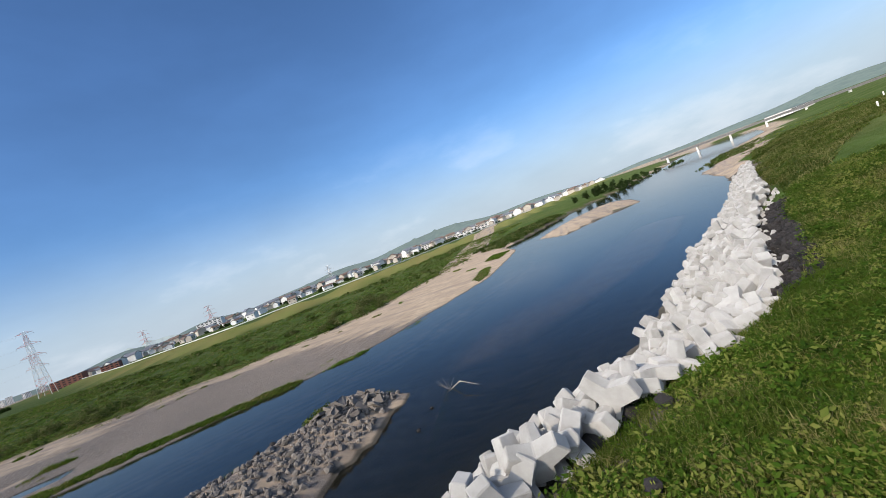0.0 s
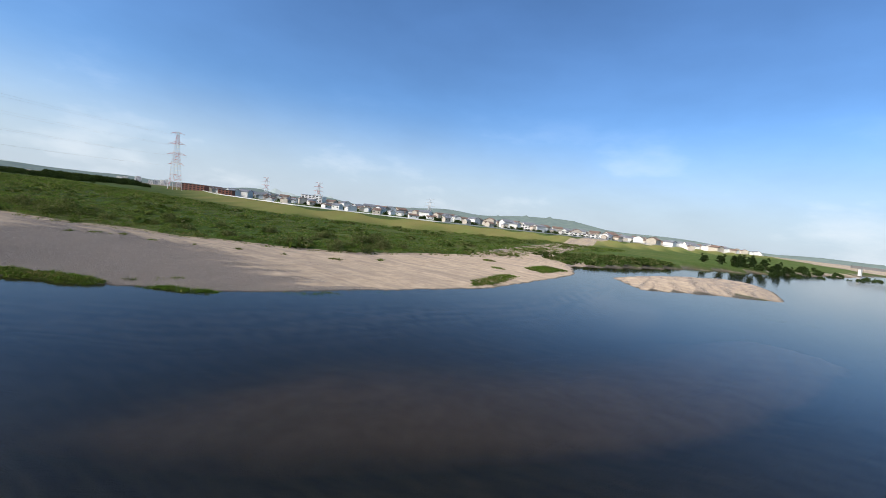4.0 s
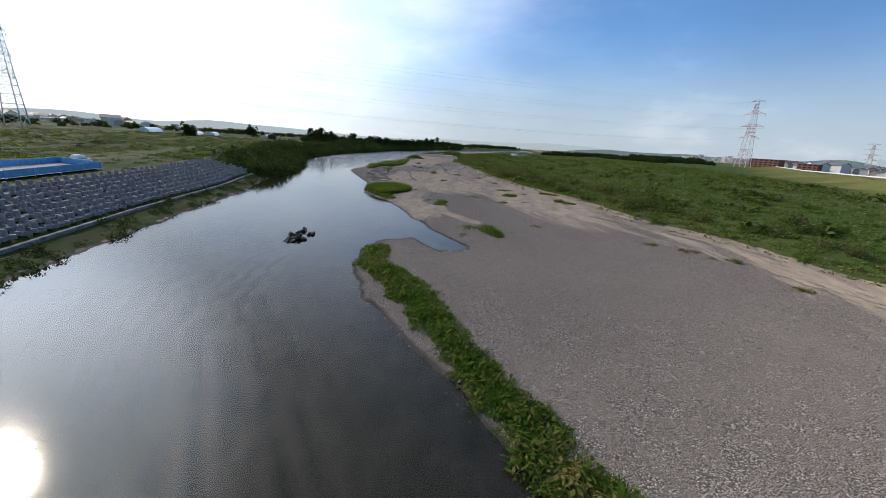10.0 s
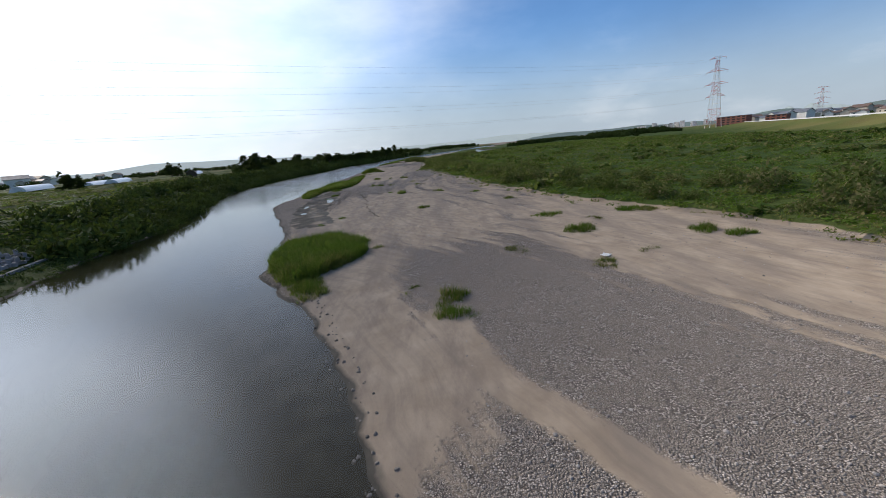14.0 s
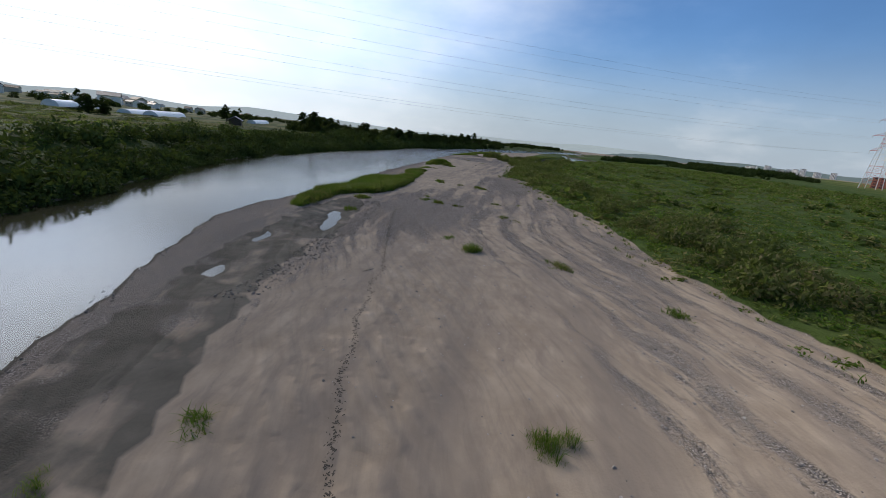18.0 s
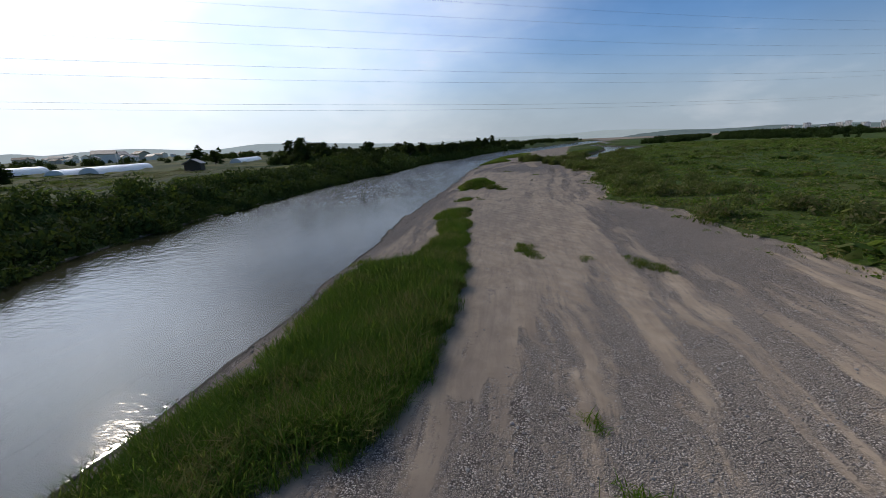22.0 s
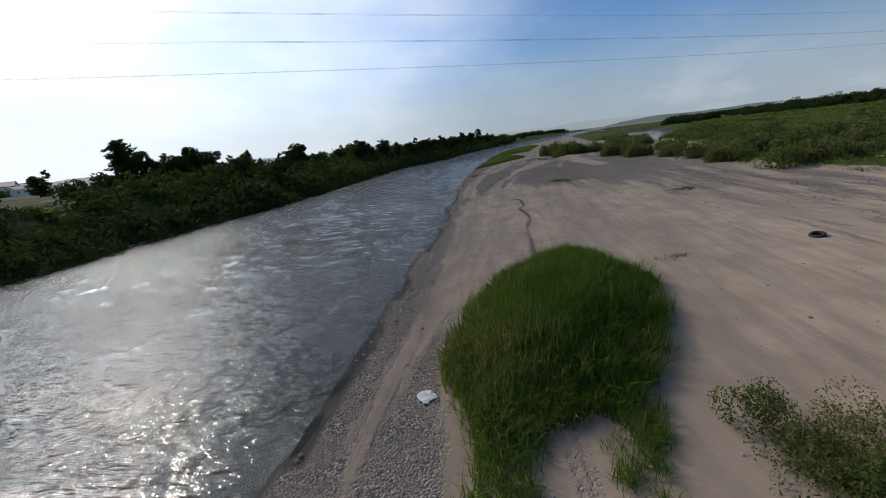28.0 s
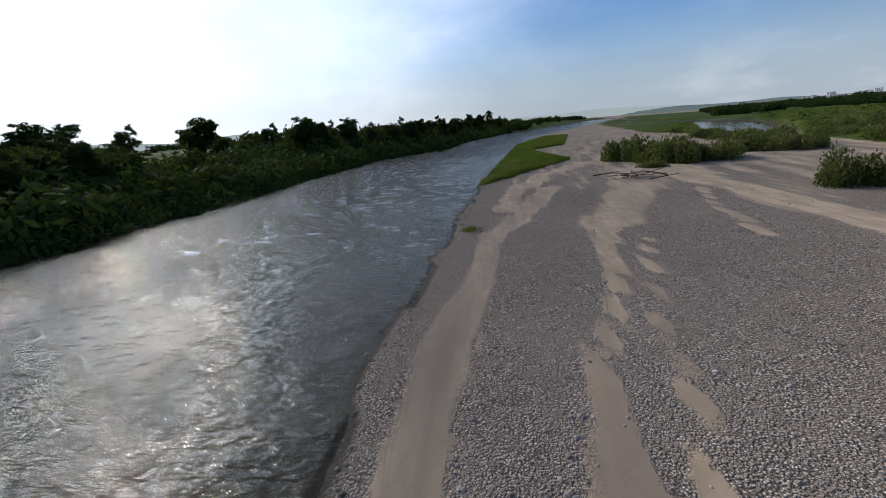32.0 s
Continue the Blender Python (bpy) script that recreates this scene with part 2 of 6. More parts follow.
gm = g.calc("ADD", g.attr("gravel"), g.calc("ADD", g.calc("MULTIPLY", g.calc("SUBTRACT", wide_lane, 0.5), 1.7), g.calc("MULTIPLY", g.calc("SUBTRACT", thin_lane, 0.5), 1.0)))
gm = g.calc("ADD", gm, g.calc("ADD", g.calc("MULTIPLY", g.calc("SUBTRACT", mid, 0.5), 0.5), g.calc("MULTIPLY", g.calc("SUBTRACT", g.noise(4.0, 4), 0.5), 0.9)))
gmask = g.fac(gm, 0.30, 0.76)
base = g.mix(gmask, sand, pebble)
soil = g.ramp(fine, (0.026, 0.048, 0.010), (0.062, 0.096, 0.021))
soil = g.ramp(g.noise(0.018, 4, 0.5, (1, 2.4, 1)), soil, g.mix(0.55, soil, (0.105, 0.105, 0.042)), 0.45, 0.7)
soil = g.mix(g.attr("dry"), soil, g.ramp(g.noise(0.05, 5), (0.20, 0.165, 0.065), (0.15, 0.17, 0.05)))
gr = g.fac(g.calc("ADD", g.attr("green"), g.calc("MULTIPLY", g.calc("SUBTRACT", mid, 0.5), 0.7)), 0.42, 0.58)
base = g.mix(gr, base, soil)
mud = g.ramp(mid, (0.048, 0.043, 0.034), (0.115, 0.102, 0.083))
# this mask holds wet ground and the shade painted between the armour blocks
wet = g.fac(g.calc("ADD", g.attr("wet"), g.calc("MULTIPLY", g.calc("SUBTRACT", mid, 0.5), 0.6)), 0.40, 0.62)
base = g.mix(wet, base, mud)
bed = g.ramp(g.noise(0.35, 5, 0.6, (1, 4, 1)), (0.010, 0.009, 0.005), (0.055, 0.044, 0.020))
bed = g.mix(g.attr("shoal"), bed, g.ramp(mid, (0.30, 0.20, 0.14), (0.40, 0.28, 0.20)))
# bed tone darkens with depth: light lost in the water, put into the colour
base = g.mix(g.attr("bed"), base, bed)
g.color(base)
dune = g.n.new("ShaderNodeTexWave")
dune.inputs["Scale"].default_value, dune.inputs["Distortion"].default_value, dune.inputs["Detail"].default_value, dune.inputs["Detail Scale"].default_value = 0.27, 4.0, 2.0, 0.5
dmap = g.n.new("ShaderNodeMapping")
dmap.inputs["Rotation"].default_value = (0, 0, 0.9)
g.link(g.coord.outputs["Object"], dmap.inputs[0])
g.link(dmap.outputs[0], dune.inputs["Vector"])
ridges = g.calc("MULTIPLY", dune.outputs["Fac"], g.calc("ADD", g.calc("MULTIPLY", g.attr("ripples"), g.fac(g.noise(0.3, 3), 0.35, 0.6, 0.2, 2.2)), 0.12))
hgt = g.calc("ADD", g.calc("MULTIPLY", g.calc("ADD", g.cells(15.0), g.calc("MULTIPLY", g.cells(27.0), 0.4)), g.calc("MULTIPLY", gmask, -0.9)), g.calc("MULTIPLY", mid, 0.8))
g.bump(g.calc("ADD", g.calc("ADD", hgt, ridges), g.calc("MULTIPLY", fine, 0.25)), 0.10, 0.85)
g.link(g.fac(wet, 0, 1, 0.92, 0.72), g.b.inputs["Roughness"])
GROUND = g.m

w = Mat("river_water", 0.06, 0, 0.5)
chop = w.noise(1.5, 2, 0.5, (1.9, 0.7, 1))
swell = w.noise(0.42, 3, 0.5, (1.0, 1.5, 1))
ripple = w.calc("ADD", w.calc("MULTIPLY", chop, 0.75), w.calc("MULTIPLY", swell, 0.35))
ripple = w.calc("ADD", ripple, w.calc("MULTIPLY", w.noise(4.2, 3, 0.6, (1.6, 0.7, 1)), w.calc("MULTIPLY", w.attr("flow"), 0.42)))
w.bump(w.calc("MULTIPLY", ripple, w.calc("MULTIPLY", w.attr("flow"), w.fac(w.noise(0.05, 3), 0.36, 0.6, 0.75, 1.1))), 0.30, 1.0)
wave = w.b.inputs["Normal"].links[0].from_socket
murk, clear, mirror, edge, body, surface = [w.n.new("ShaderNode" + k) for k in ("BsdfDiffuse", "BsdfTransparent", "BsdfGlossy", "Fresnel", "MixShader", "MixShader")]
w.link(w.ramp(w.noise(0.02, 3), (0.016, 0.019, 0.016), (0.032, 0.031, 0.021)), murk.inputs["Color"])
clear.inputs["Color"].default_value = (0.84, 0.77, 0.60, 1)
mirror.inputs["Roughness"].default_value = 0.075
edge.inputs["IOR"].default_value = 1.33
body.inputs[0].default_value = 0.72
for a_, b_ in ((wave, mirror.inputs["Normal"]), (wave, edge.inputs["Normal"]), (murk.outputs[0], body.inputs[1]), (clear.outputs[0], body.inputs[2]),
               (edge.outputs[0], surface.inputs[0]), (body.outputs[0], surface.inputs[1]), (mirror.outputs[0], surface.inputs[2]), (surface.outputs[0], w.n["Material Output"].inputs["Surface"])):
    w.link(a_, b_)
w.n.remove(w.b)
WATER = w.m

CONCRETE = Mat("pale_concrete", 0.85)
n1 = CONCRETE.noise(1.2, 6)
CONCRETE.color(CONCRETE.mix(CONCRETE.object_random(), CONCRETE.ramp(n1, (0.27, 0.262, 0.245), (0.38, 0.37, 0.35)), CONCRETE.ramp(n1, (0.33, 0.322, 0.305), (0.45, 0.44, 0.42)))).bump(CONCRETE.noise(14, 4), 0.01, 0.4)
CONCRETE = CONCRETE.m
OLD_CONCRETE = plain("weathered_grey_concrete", (0.19, 0.185, 0.18), 0.9, 0, 0.4, 1.5)
REVETMENT = plain("grey_revetment_concrete", (0.25, 0.245, 0.24), 0.9, 0, 0.3, 1.5)
ROCK = Mat("broken_rock", 0.85)
ROCK.color(ROCK.mix(ROCK.island(), ROCK.ramp(ROCK.noise(2, 6), (0.085, 0.072, 0.060), (0.17, 0.148, 0.126)), (0.23, 0.20, 0.17))).bump(ROCK.noise(6, 6), 0.05, 0.6)
ROCK = ROCK.m
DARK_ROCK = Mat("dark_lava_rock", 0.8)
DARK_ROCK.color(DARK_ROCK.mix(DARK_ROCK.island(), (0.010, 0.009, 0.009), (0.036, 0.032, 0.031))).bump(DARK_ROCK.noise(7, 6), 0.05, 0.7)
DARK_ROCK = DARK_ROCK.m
PEBBLE = Mat("loose_stone", 0.85)
PEBBLE.color(PEBBLE.mix(PEBBLE.island(), (0.13, 0.116, 0.105), (0.42, 0.375, 0.335))).bump(PEBBLE.noise(9, 4), 0.02, 0.4)
PEBBLE = PEBBLE.m
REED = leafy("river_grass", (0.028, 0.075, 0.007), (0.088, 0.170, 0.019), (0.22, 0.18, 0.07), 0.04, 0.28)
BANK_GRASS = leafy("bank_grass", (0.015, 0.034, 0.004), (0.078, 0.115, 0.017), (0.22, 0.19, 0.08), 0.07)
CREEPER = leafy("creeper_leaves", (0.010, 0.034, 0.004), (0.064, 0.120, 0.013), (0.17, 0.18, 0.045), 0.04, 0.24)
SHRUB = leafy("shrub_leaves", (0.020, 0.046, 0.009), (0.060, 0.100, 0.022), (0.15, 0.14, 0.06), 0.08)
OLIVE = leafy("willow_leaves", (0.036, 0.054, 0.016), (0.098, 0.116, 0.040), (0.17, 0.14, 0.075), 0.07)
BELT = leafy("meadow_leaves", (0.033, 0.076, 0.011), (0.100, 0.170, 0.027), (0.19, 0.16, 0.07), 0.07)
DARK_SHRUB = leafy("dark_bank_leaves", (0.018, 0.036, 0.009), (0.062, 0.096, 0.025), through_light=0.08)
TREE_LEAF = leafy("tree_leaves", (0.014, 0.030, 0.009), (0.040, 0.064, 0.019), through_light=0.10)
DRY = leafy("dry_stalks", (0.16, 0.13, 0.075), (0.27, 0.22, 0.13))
BARK = plain("bark", (0.075, 0.06, 0.045), 0.9, 0, 0.35, 5)
DRIFT = plain("bleached_driftwood", (0.33, 0.28, 0.22), 0.85, 0, 0.25, 6)
RED_STEEL = plain("red_painted_steel", (0.50, 0.10, 0.07), 0.5, 0.1, 0.1)
WHITE_STEEL = plain("white_painted_steel", (0.75, 0.75, 0.74), 0.5, 0.1, 0.06)
GREY_STEEL = plain("galvanised_steel", (0.42, 0.43, 0.44), 0.5, 0.5, 0.1)
WIRE = plain("dark_cable", (0.34, 0.35, 0.37), 0.6, 0.2, 0.1)
WHITE_WALL = plain("white_render_wall", (0.74, 0.73, 0.70), 0.8, 0, 0.08, 0.4)
BEIGE_WALL = plain("beige_wall", (0.50, 0.45, 0.38), 0.85, 0, 0.12, 0.4)
BRICK_WALL = plain("red_brown_wall", (0.26, 0.105, 0.075), 0.85, 0, 0.15, 0.4)
ROOF_GREY = plain("grey_roof_tiles", (0.16, 0.17, 0.19), 0.6, 0, 0.2, 1.0)
ROOF_BROWN = plain("brown_roof_tiles", (0.17, 0.115, 0.09), 0.7, 0, 0.2, 1.0)
GLASS = plain("dark_window_glass", (0.03, 0.035, 0.04), 0.12, 0, 0.1)
BLUE_TARP = plain("blue_tarpaulin", (0.07, 0.30, 0.56), 0.5, 0, 0.2, 1.2)
CAR_WHITE = plain("white_car_paint", (0.78, 0.78, 0.77), 0.3, 0, 0.03)
RUBBER = plain("black_rubber", (0.02, 0.02, 0.02), 0.8, 0, 0.2)
PLASTIC = plain("greenhouse_film", (0.68, 0.70, 0.71), 0.35, 0, 0.05, 0.5)
PAVED = plain("pale_dusty_gravel", (0.44, 0.41, 0.37), 0.9, 0, 0.2, 0.5)
ROAD_EDGE = plain("white_guard_wall", (0.66, 0.66, 0.64), 0.7, 0, 0.08)
HAZE_GLOW_FOREST = Mat("forested_hill_haze_glow", 0.95, 0, 0.0)
# air haze over the far hills is put in as a faint blue glow
HAZE_GLOW_FOREST.b.inputs["Emission Color"].default_value = (0.30, 0.40, 0.47, 1)
HAZE_GLOW_FOREST.b.inputs["Emission Strength"].default_value = 0.26
HAZE_GLOW_FOREST.color(HAZE_GLOW_FOREST.ramp(HAZE_GLOW_FOREST.noise(0.02, 8), (0.060, 0.085, 0.075), (0.105, 0.135, 0.115))).bump(HAZE_GLOW_FOREST.noise(0.06, 6), 6.0, 1.0)
HAZE_GLOW_FOREST = HAZE_GLOW_FOREST.m
# the farthest ridges: the same hill with a stronger pale glow as haze
HAZE_GLOW_HILL = HAZE_GLOW_FOREST.copy()
HAZE_GLOW_HILL.name = "hazy_distance"
HAZE_GLOW_HILL.node_tree.nodes["Principled BSDF"].inputs["Emission Color"].default_value = (0.50, 0.60, 0.68, 1)
HAZE_GLOW_HILL.node_tree.nodes["Principled BSDF"].inputs["Emission Strength"].default_value = 0.72


# ---- mesh helpers ----
rng = np.random.default_rng(7)


def mesh_of(name, V, F, mat, smooth=False):
    """A mesh from vertex rows and a list of face arrays (each of triangles or of quads)."""
    me = bpy.data.meshes.new(name)
    V = np.asarray(V, np.float32)
    F = [np.asarray(f, np.int32) for f in (F if isinstance(F, list) else [F]) if len(f)]
    me.vertices.add(len(V))
    me.vertices.foreach_set("co", V.ravel())
    loops = np.concatenate([f.ravel() for f in F])
    sizes = np.concatenate([np.full(len(f), f.shape[1], np.int32) for f in F])
    starts = np.concatenate([[0], np.cumsum(sizes)[:-1]]).astype(np.int32)
    me.loops.add(len(loops))
    me.loops.foreach_set("vertex_index", loops)
    me.polygons.add(len(sizes))
    me.polygons.foreach_set("loop_start", starts)
    me.polygons.foreach_set("use_smooth", np.full(len(sizes), smooth))
    me.materials.append(mat)
    me.update(calc_edges=True)
    return me


def part(name, data, parent, label="", m=None):
    ob = new(name, data)
    ob.parent = parent
    if m is not None:
        ob.matrix_local = m
    return tagged(ob, label)


def turns(n, tilt=0.0):
    """n turn matrices about z, with a random lean of up to tilt radians."""
    a, b, c = rng.uniform(0, 2 * np.pi, n), rng.normal(0, tilt, n) if tilt else np.zeros(n), rng.uniform(0, 2 * np.pi, n)
    R = np.zeros((n, 3, 3))
    R[:, 0, 0], R[:, 0, 1], R[:, 1, 0], R[:, 1, 1], R[:, 2, 2] = np.cos(a), -np.sin(a), np.sin(a), np.cos(a), 1
    if tilt:
        T = np.zeros((n, 3, 3))
        T[:, 0, 0], T[:, 0, 2], T[:, 2, 0], T[:, 2, 2], T[:, 1, 1] = np.cos(b), np.sin(b), -np.sin(b), np.cos(b), 1
        C = np.zeros((n, 3, 3))
        C[:, 0, 0], C[:, 0, 1], C[:, 1, 0], C[:, 1, 1], C[:, 2, 2] = np.cos(c), -np.sin(c), np.sin(c), np.cos(c), 1
        R = C @ T @ R
    return R


def spin(n):
    """n even random turns."""
    q = rng.normal(size=(n, 4))
    q /= np.linalg.norm(q, axis=1)[:, None]
    w_, x, y, z = q.T
    return np.stack([np.stack([1 - 2 * (y * y + z * z), 2 * (x * y - z * w_), 2 * (x * z + y * w_)], -1),
                     np.stack([2 * (x * y + z * w_), 1 - 2 * (x * x + z * z), 2 * (y * z - x * w_)], -1),
                     np.stack([2 * (x * z - y * w_), 2 * (y * z + x * w_), 1 - 2 * (x * x + y * y)], -1)], 1)


def strewn(name, kinds, P, S, R, mat, smooth=False):
    """One mesh of many pieces: kinds are (V, F) templates; P places, S sizes (n or n x 3), R turns."""
    S = np.asarray(S, float)
    S = S[:, None].repeat(3, 1) if S.ndim == 1 else S
    pick = rng.integers(0, len(kinds), len(P))
    VV, FF, off = [], {}, 0
    for k, (V, F) in enumerate(kinds):
        i = np.flatnonzero(pick == k)
        if not len(i):
            continue
        v = np.einsum("nij,nvj->nvi", R[i], V[None] * S[i][:, None]) + P[i][:, None]
        VV.append(v.reshape(-1, 3))
        for f in F if isinstance(F, list) else [F]:
            FF.setdefault(f.shape[1], []).append((f[None] + (off + np.arange(len(i)) * len(V))[:, None, None]).reshape(-1, f.shape[1]))
        off += len(i) * len(V)
    return mesh_of(name, np.concatenate(VV), [np.concatenate(f) for f in FF.values()], mat, smooth)


def grass_kind(blades, spread, width, lean):
    """A tuft of bent blades, about 1 high."""
    V, F = [], []
    for _ in range(blades):
        a, r = rng.uniform(0, 2 * np.pi), spread * np.sqrt(rng.uniform())
        b, h, l = rng.uniform(0, 2 * np.pi), rng.uniform(0.55, 1.0), lean * rng.uniform(0.3, 1.2)
        base = np.array([r * np.cos(a), r * np.sin(a), -0.05])
        out = np.array([np.cos(b), np.sin(b), 0])
        side = np.array([-np.sin(b), np.cos(b), 0]) * width * rng.uniform(0.6, 1.3)
        mid_, tip = base + out * l * 0.3 + [0, 0, h * 0.6], base + out * l + [0, 0, h * rng.uniform(0.75, 1.0)]
        k = len(V)
        V += [base - side, base + side, mid_ + side * 0.8, mid_ - side * 0.8, tip]
        F += [(k, k + 1, k + 2), (k, k + 2, k + 3), (k + 3, k + 2, k + 4)]
    return np.array(V), np.array(F)


def leaf_kind(leaves, size, flat=0.75, hollow=0.45):
    """A bush of loose leaf sprays in a lumpy half ball of radius 1."""
    V, F = [], []
    lumps = [(rng.uniform(0, 2 * np.pi), rng.uniform(0.1, 1.2), rng.uniform(0.3, 0.55)) for _ in range(6)]
    for _ in range(leaves):
        az, el, lr = lumps[rng.integers(0, 6)]
        c = np.array([np.cos(az) * np.cos(el), np.sin(az) * np.cos(el), np.sin(el)]) * 0.55
        d = rng.normal(size=3)
        d /= np.linalg.norm(d)
        p = c + d * lr * rng.uniform(hollow, 1.0) ** 0.5
        p[2] = abs(p[2]) * flat
        u = rng.normal(size=3)
        u /= np.linalg.norm(u)
        n_ = np.cross(u, d + 0.3 * rng.normal(size=3))
        n_ /= np.linalg.norm(n_) + 1e-6
        s = size * rng.uniform(0.6, 1.4)
        k = len(V)
        V += [p - u * s, p + n_ * s * 0.45, p + u * s, p - n_ * s * 0.45]
        F += [(k, k + 1, k + 2), (k, k + 2, k + 3)]
    return np.array(V), np.array(F)


def rock_kind(chop=0.75):
    """A broken stone of radius about 1: a ball cut by planes."""
    bm = bmesh.new()
    bmesh.ops.create_icosphere(bm, subdivisions=1, radius=1.0)
    for _ in range(5):
        nrm = Vector(rng.normal(size=3)).normalized()
        for v in bm.verts:
            over = v.co.dot(nrm) - chop * rng.uniform(0.85, 1.0)
            if over > 0:
                v.co -= nrm * over
    V = np.array([v.co[:] for v in bm.verts])
    bm.verts.index_update()
    F = np.array([[v.index for v in f.verts] for f in bm.faces])
    bm.free()
    return V * np.array([1.0, 0.8, 0.62]), F


def box(sx, sy, sz, bevel=0.0, at=(0, 0, 0)):
    bm = bmesh.new()
    bmesh.ops.create_cube(bm, size=1)
    bmesh.ops.scale(bm, vec=(sx, sy, sz), verts=bm.verts)
    bmesh.ops.translate(bm, vec=at, verts=bm.verts)
    if bevel:
        bmesh.ops.bevel(bm, geom=bm.edges[:], offset=bevel, segments=1, affect="EDGES")
    return bm


def done(name, bm, mat, smooth=False):
    me = bpy.data.meshes.new(name)
    bm.to_mesh(me)
    bm.free()
    me.materials.append(mat)
    if smooth:
        me.polygons.foreach_set("use_smooth", np.full(len(me.polygons), True))
    return me


def tubes(name, segs, mat, sides=5):
    """One mesh of straight tapered tubes: rows of (start, end, radius at start, radius at end)."""
    A, B = np.array([s[0] for s in segs], float), np.array([s[1] for s in segs], float)
    ra, rb = np.array([s[2] for s in segs]), np.array([s[3] for s in segs])
    d = B - A
    d /= np.linalg.norm(d, axis=1)[:, None] + 1e-9
    ref = np.where(np.abs(d[:, 2:]) > 0.9, [[1.0, 0, 0]], [[0, 0, 1.0]])
    u = np.cross(d, ref)
    u /= np.linalg.norm(u, axis=1)[:, None]
    v = np.cross(d, u)
    k = np.arange(sides) * 2 * np.pi / sides
    ring = u[:, None] * np.cos(k)[None, :, None] + v[:, None] * np.sin(k)[None, :, None]
    V = np.concatenate([A[:, None] + ring * ra[:, None, None], B[:, None] + ring * rb[:, None, None]], 1)
    q = np.array([(i, (i + 1) % sides, sides + (i + 1) % sides, sides + i) for i in range(sides)])
    F = (q[None] + (np.arange(len(segs)) * 2 * sides)[:, None, None]).reshape(-1, 4)
    return mesh_of(name, V.reshape(-1, 3), F, mat, True)


# ---- plan of the river ----
BAR_SHORE = [(330, 760), (190, 480), (95, 330), (45, 262), (18, 205), (2, 172), (6, 147), (-3, 102), (-12, 86), (-20, 72), (-24.5, 65.4), (-33.5, 59.3), (-43.5, 53.2), (-53, 46.4),
             (-58.5, 43.8), (-64, 42.6), (-69.5, 43.8), (-72, 47), (-69, 48.6), (-67, 50.4), (-69, 53.2), (-72, 51.8), (-77, 48.2), (-89, 43), (-96.5, 39.8), (-100, 38), (-102, 35.2),
             (-108, 31.8), (-117, 30), (-127, 27), (-138, 22.3), (-150, 17), (-160, 13), (-170, 11.5), (-190, 12.5), (-215, 11.5), (-235, 10), (-275, 10)]
BAR_SHORE_WEST = [(-275, 10), (-300, 10), (-330, 8.5), (-357, 9), (-374, 9.5), (-410, 12), (-455, 15), (-520, 24), (-640, 55), (-900, 130), (-1500, 300)]
SOUTH_SHORE = [(-1500, 230), (-900, 85), (-640, 10), (-540, -8), (-470, -12), (-430, -25), (-390, -26.5), (-345, -25.5), (-310, -27.5), (-285, -28.5), (-262, -27.5), (-236, -27),
               (-215, -24), (-190, -17), (-165, -6), (-140, 2), (-120, 5), (-98, 11.5), (-72, 17), (-55, 21.5), (-40, 25), (-30, 28), (-25.5, 30.8), (-18, 41.6), (-13.2, 43),
               (-9.7, 40.4), (-10.4, 33.4), (-13, 26.4), (-12, 19.6)]
EAST_SHORE = [(-12, 19.6), (-6.5, 19.6), (1.3, 25.3), (8.8, 31.3), (13.8, 38.6), (17.9, 45), (25, 56.2), (35.4, 69.4), (45.2, 84.8), (60, 111), (74, 140), (90, 190), (104, 206), (135, 270), (260, 430), (420, 700)]
ISLET = [(15, 156), (23, 176), (36, 198), (50, 214), (61, 217), (60, 190), (55, 162), (45, 157), (34, 149), (22, 138)]
SHOAL_EDGE = [(-9, 42.5), (-4, 44.4), (2, 48.8), (10.5, 54.6), (18, 60), (25, 67), (33, 79), (43, 98)]
POOLS = [[(-171.8, 21.4), (-170, 21.4), (-167, 22.6), (-161.5, 24.0), (-161, 25.0), (-164, 25.0), (-169, 23.6), (-171.6, 22.4)],
         [(-158.5, 20.4), (-154.5, 20.8), (-154, 21.8), (-157.5, 21.6)], [(-148, 22.6), (-145.5, 23.2), (-146, 24.2), (-148, 23.6)]]
SIDE_CHANNEL = [(-400, 66), (-430, 62), (-480, 80), (-560, 102), (-700, 100), (-1000, 190), (-1000, 230), (-720, 128), (-580, 150), (-500, 118), (-440, 90)]
GREEN_EDGE = [(18, 196), (-14, 166), (-30, 128), (-36, 107), (-52, 96), (-67, 88), (-80, 85), (-92, 79), (-110, 76), (-120, 72), (-130, 67), (-146, 64), (-160, 59),
              (-178, 58), (-195, 54), (-215, 51), (-232, 49), (-244, 42), (-258, 46), (-275, 45), (-295, 50), (-315, 47), (-335, 56), (-355, 60), (-380, 66), (-406, 70), (-430, 66), (-470, 60), (-700, 90), (-1500, 330)]
LEVEE = [(-1700, 1130), (-620, 470), (-330, 285), (-170, 222), (-90, 262), (-25, 385), (90, 680), (260, 1100), (700, 2300)]
EAST_LEVEE = [(-40, -140), (36, -40), (66, 16), (86, 48), (126, 96), (190, 190), (330, 400), (800, 1150)]
LOT = [(46, 45), (46, 50), (52, 60), (60, 69), (72, 78), (86, 86), (76, 70), (64, 55), (54, 45)]

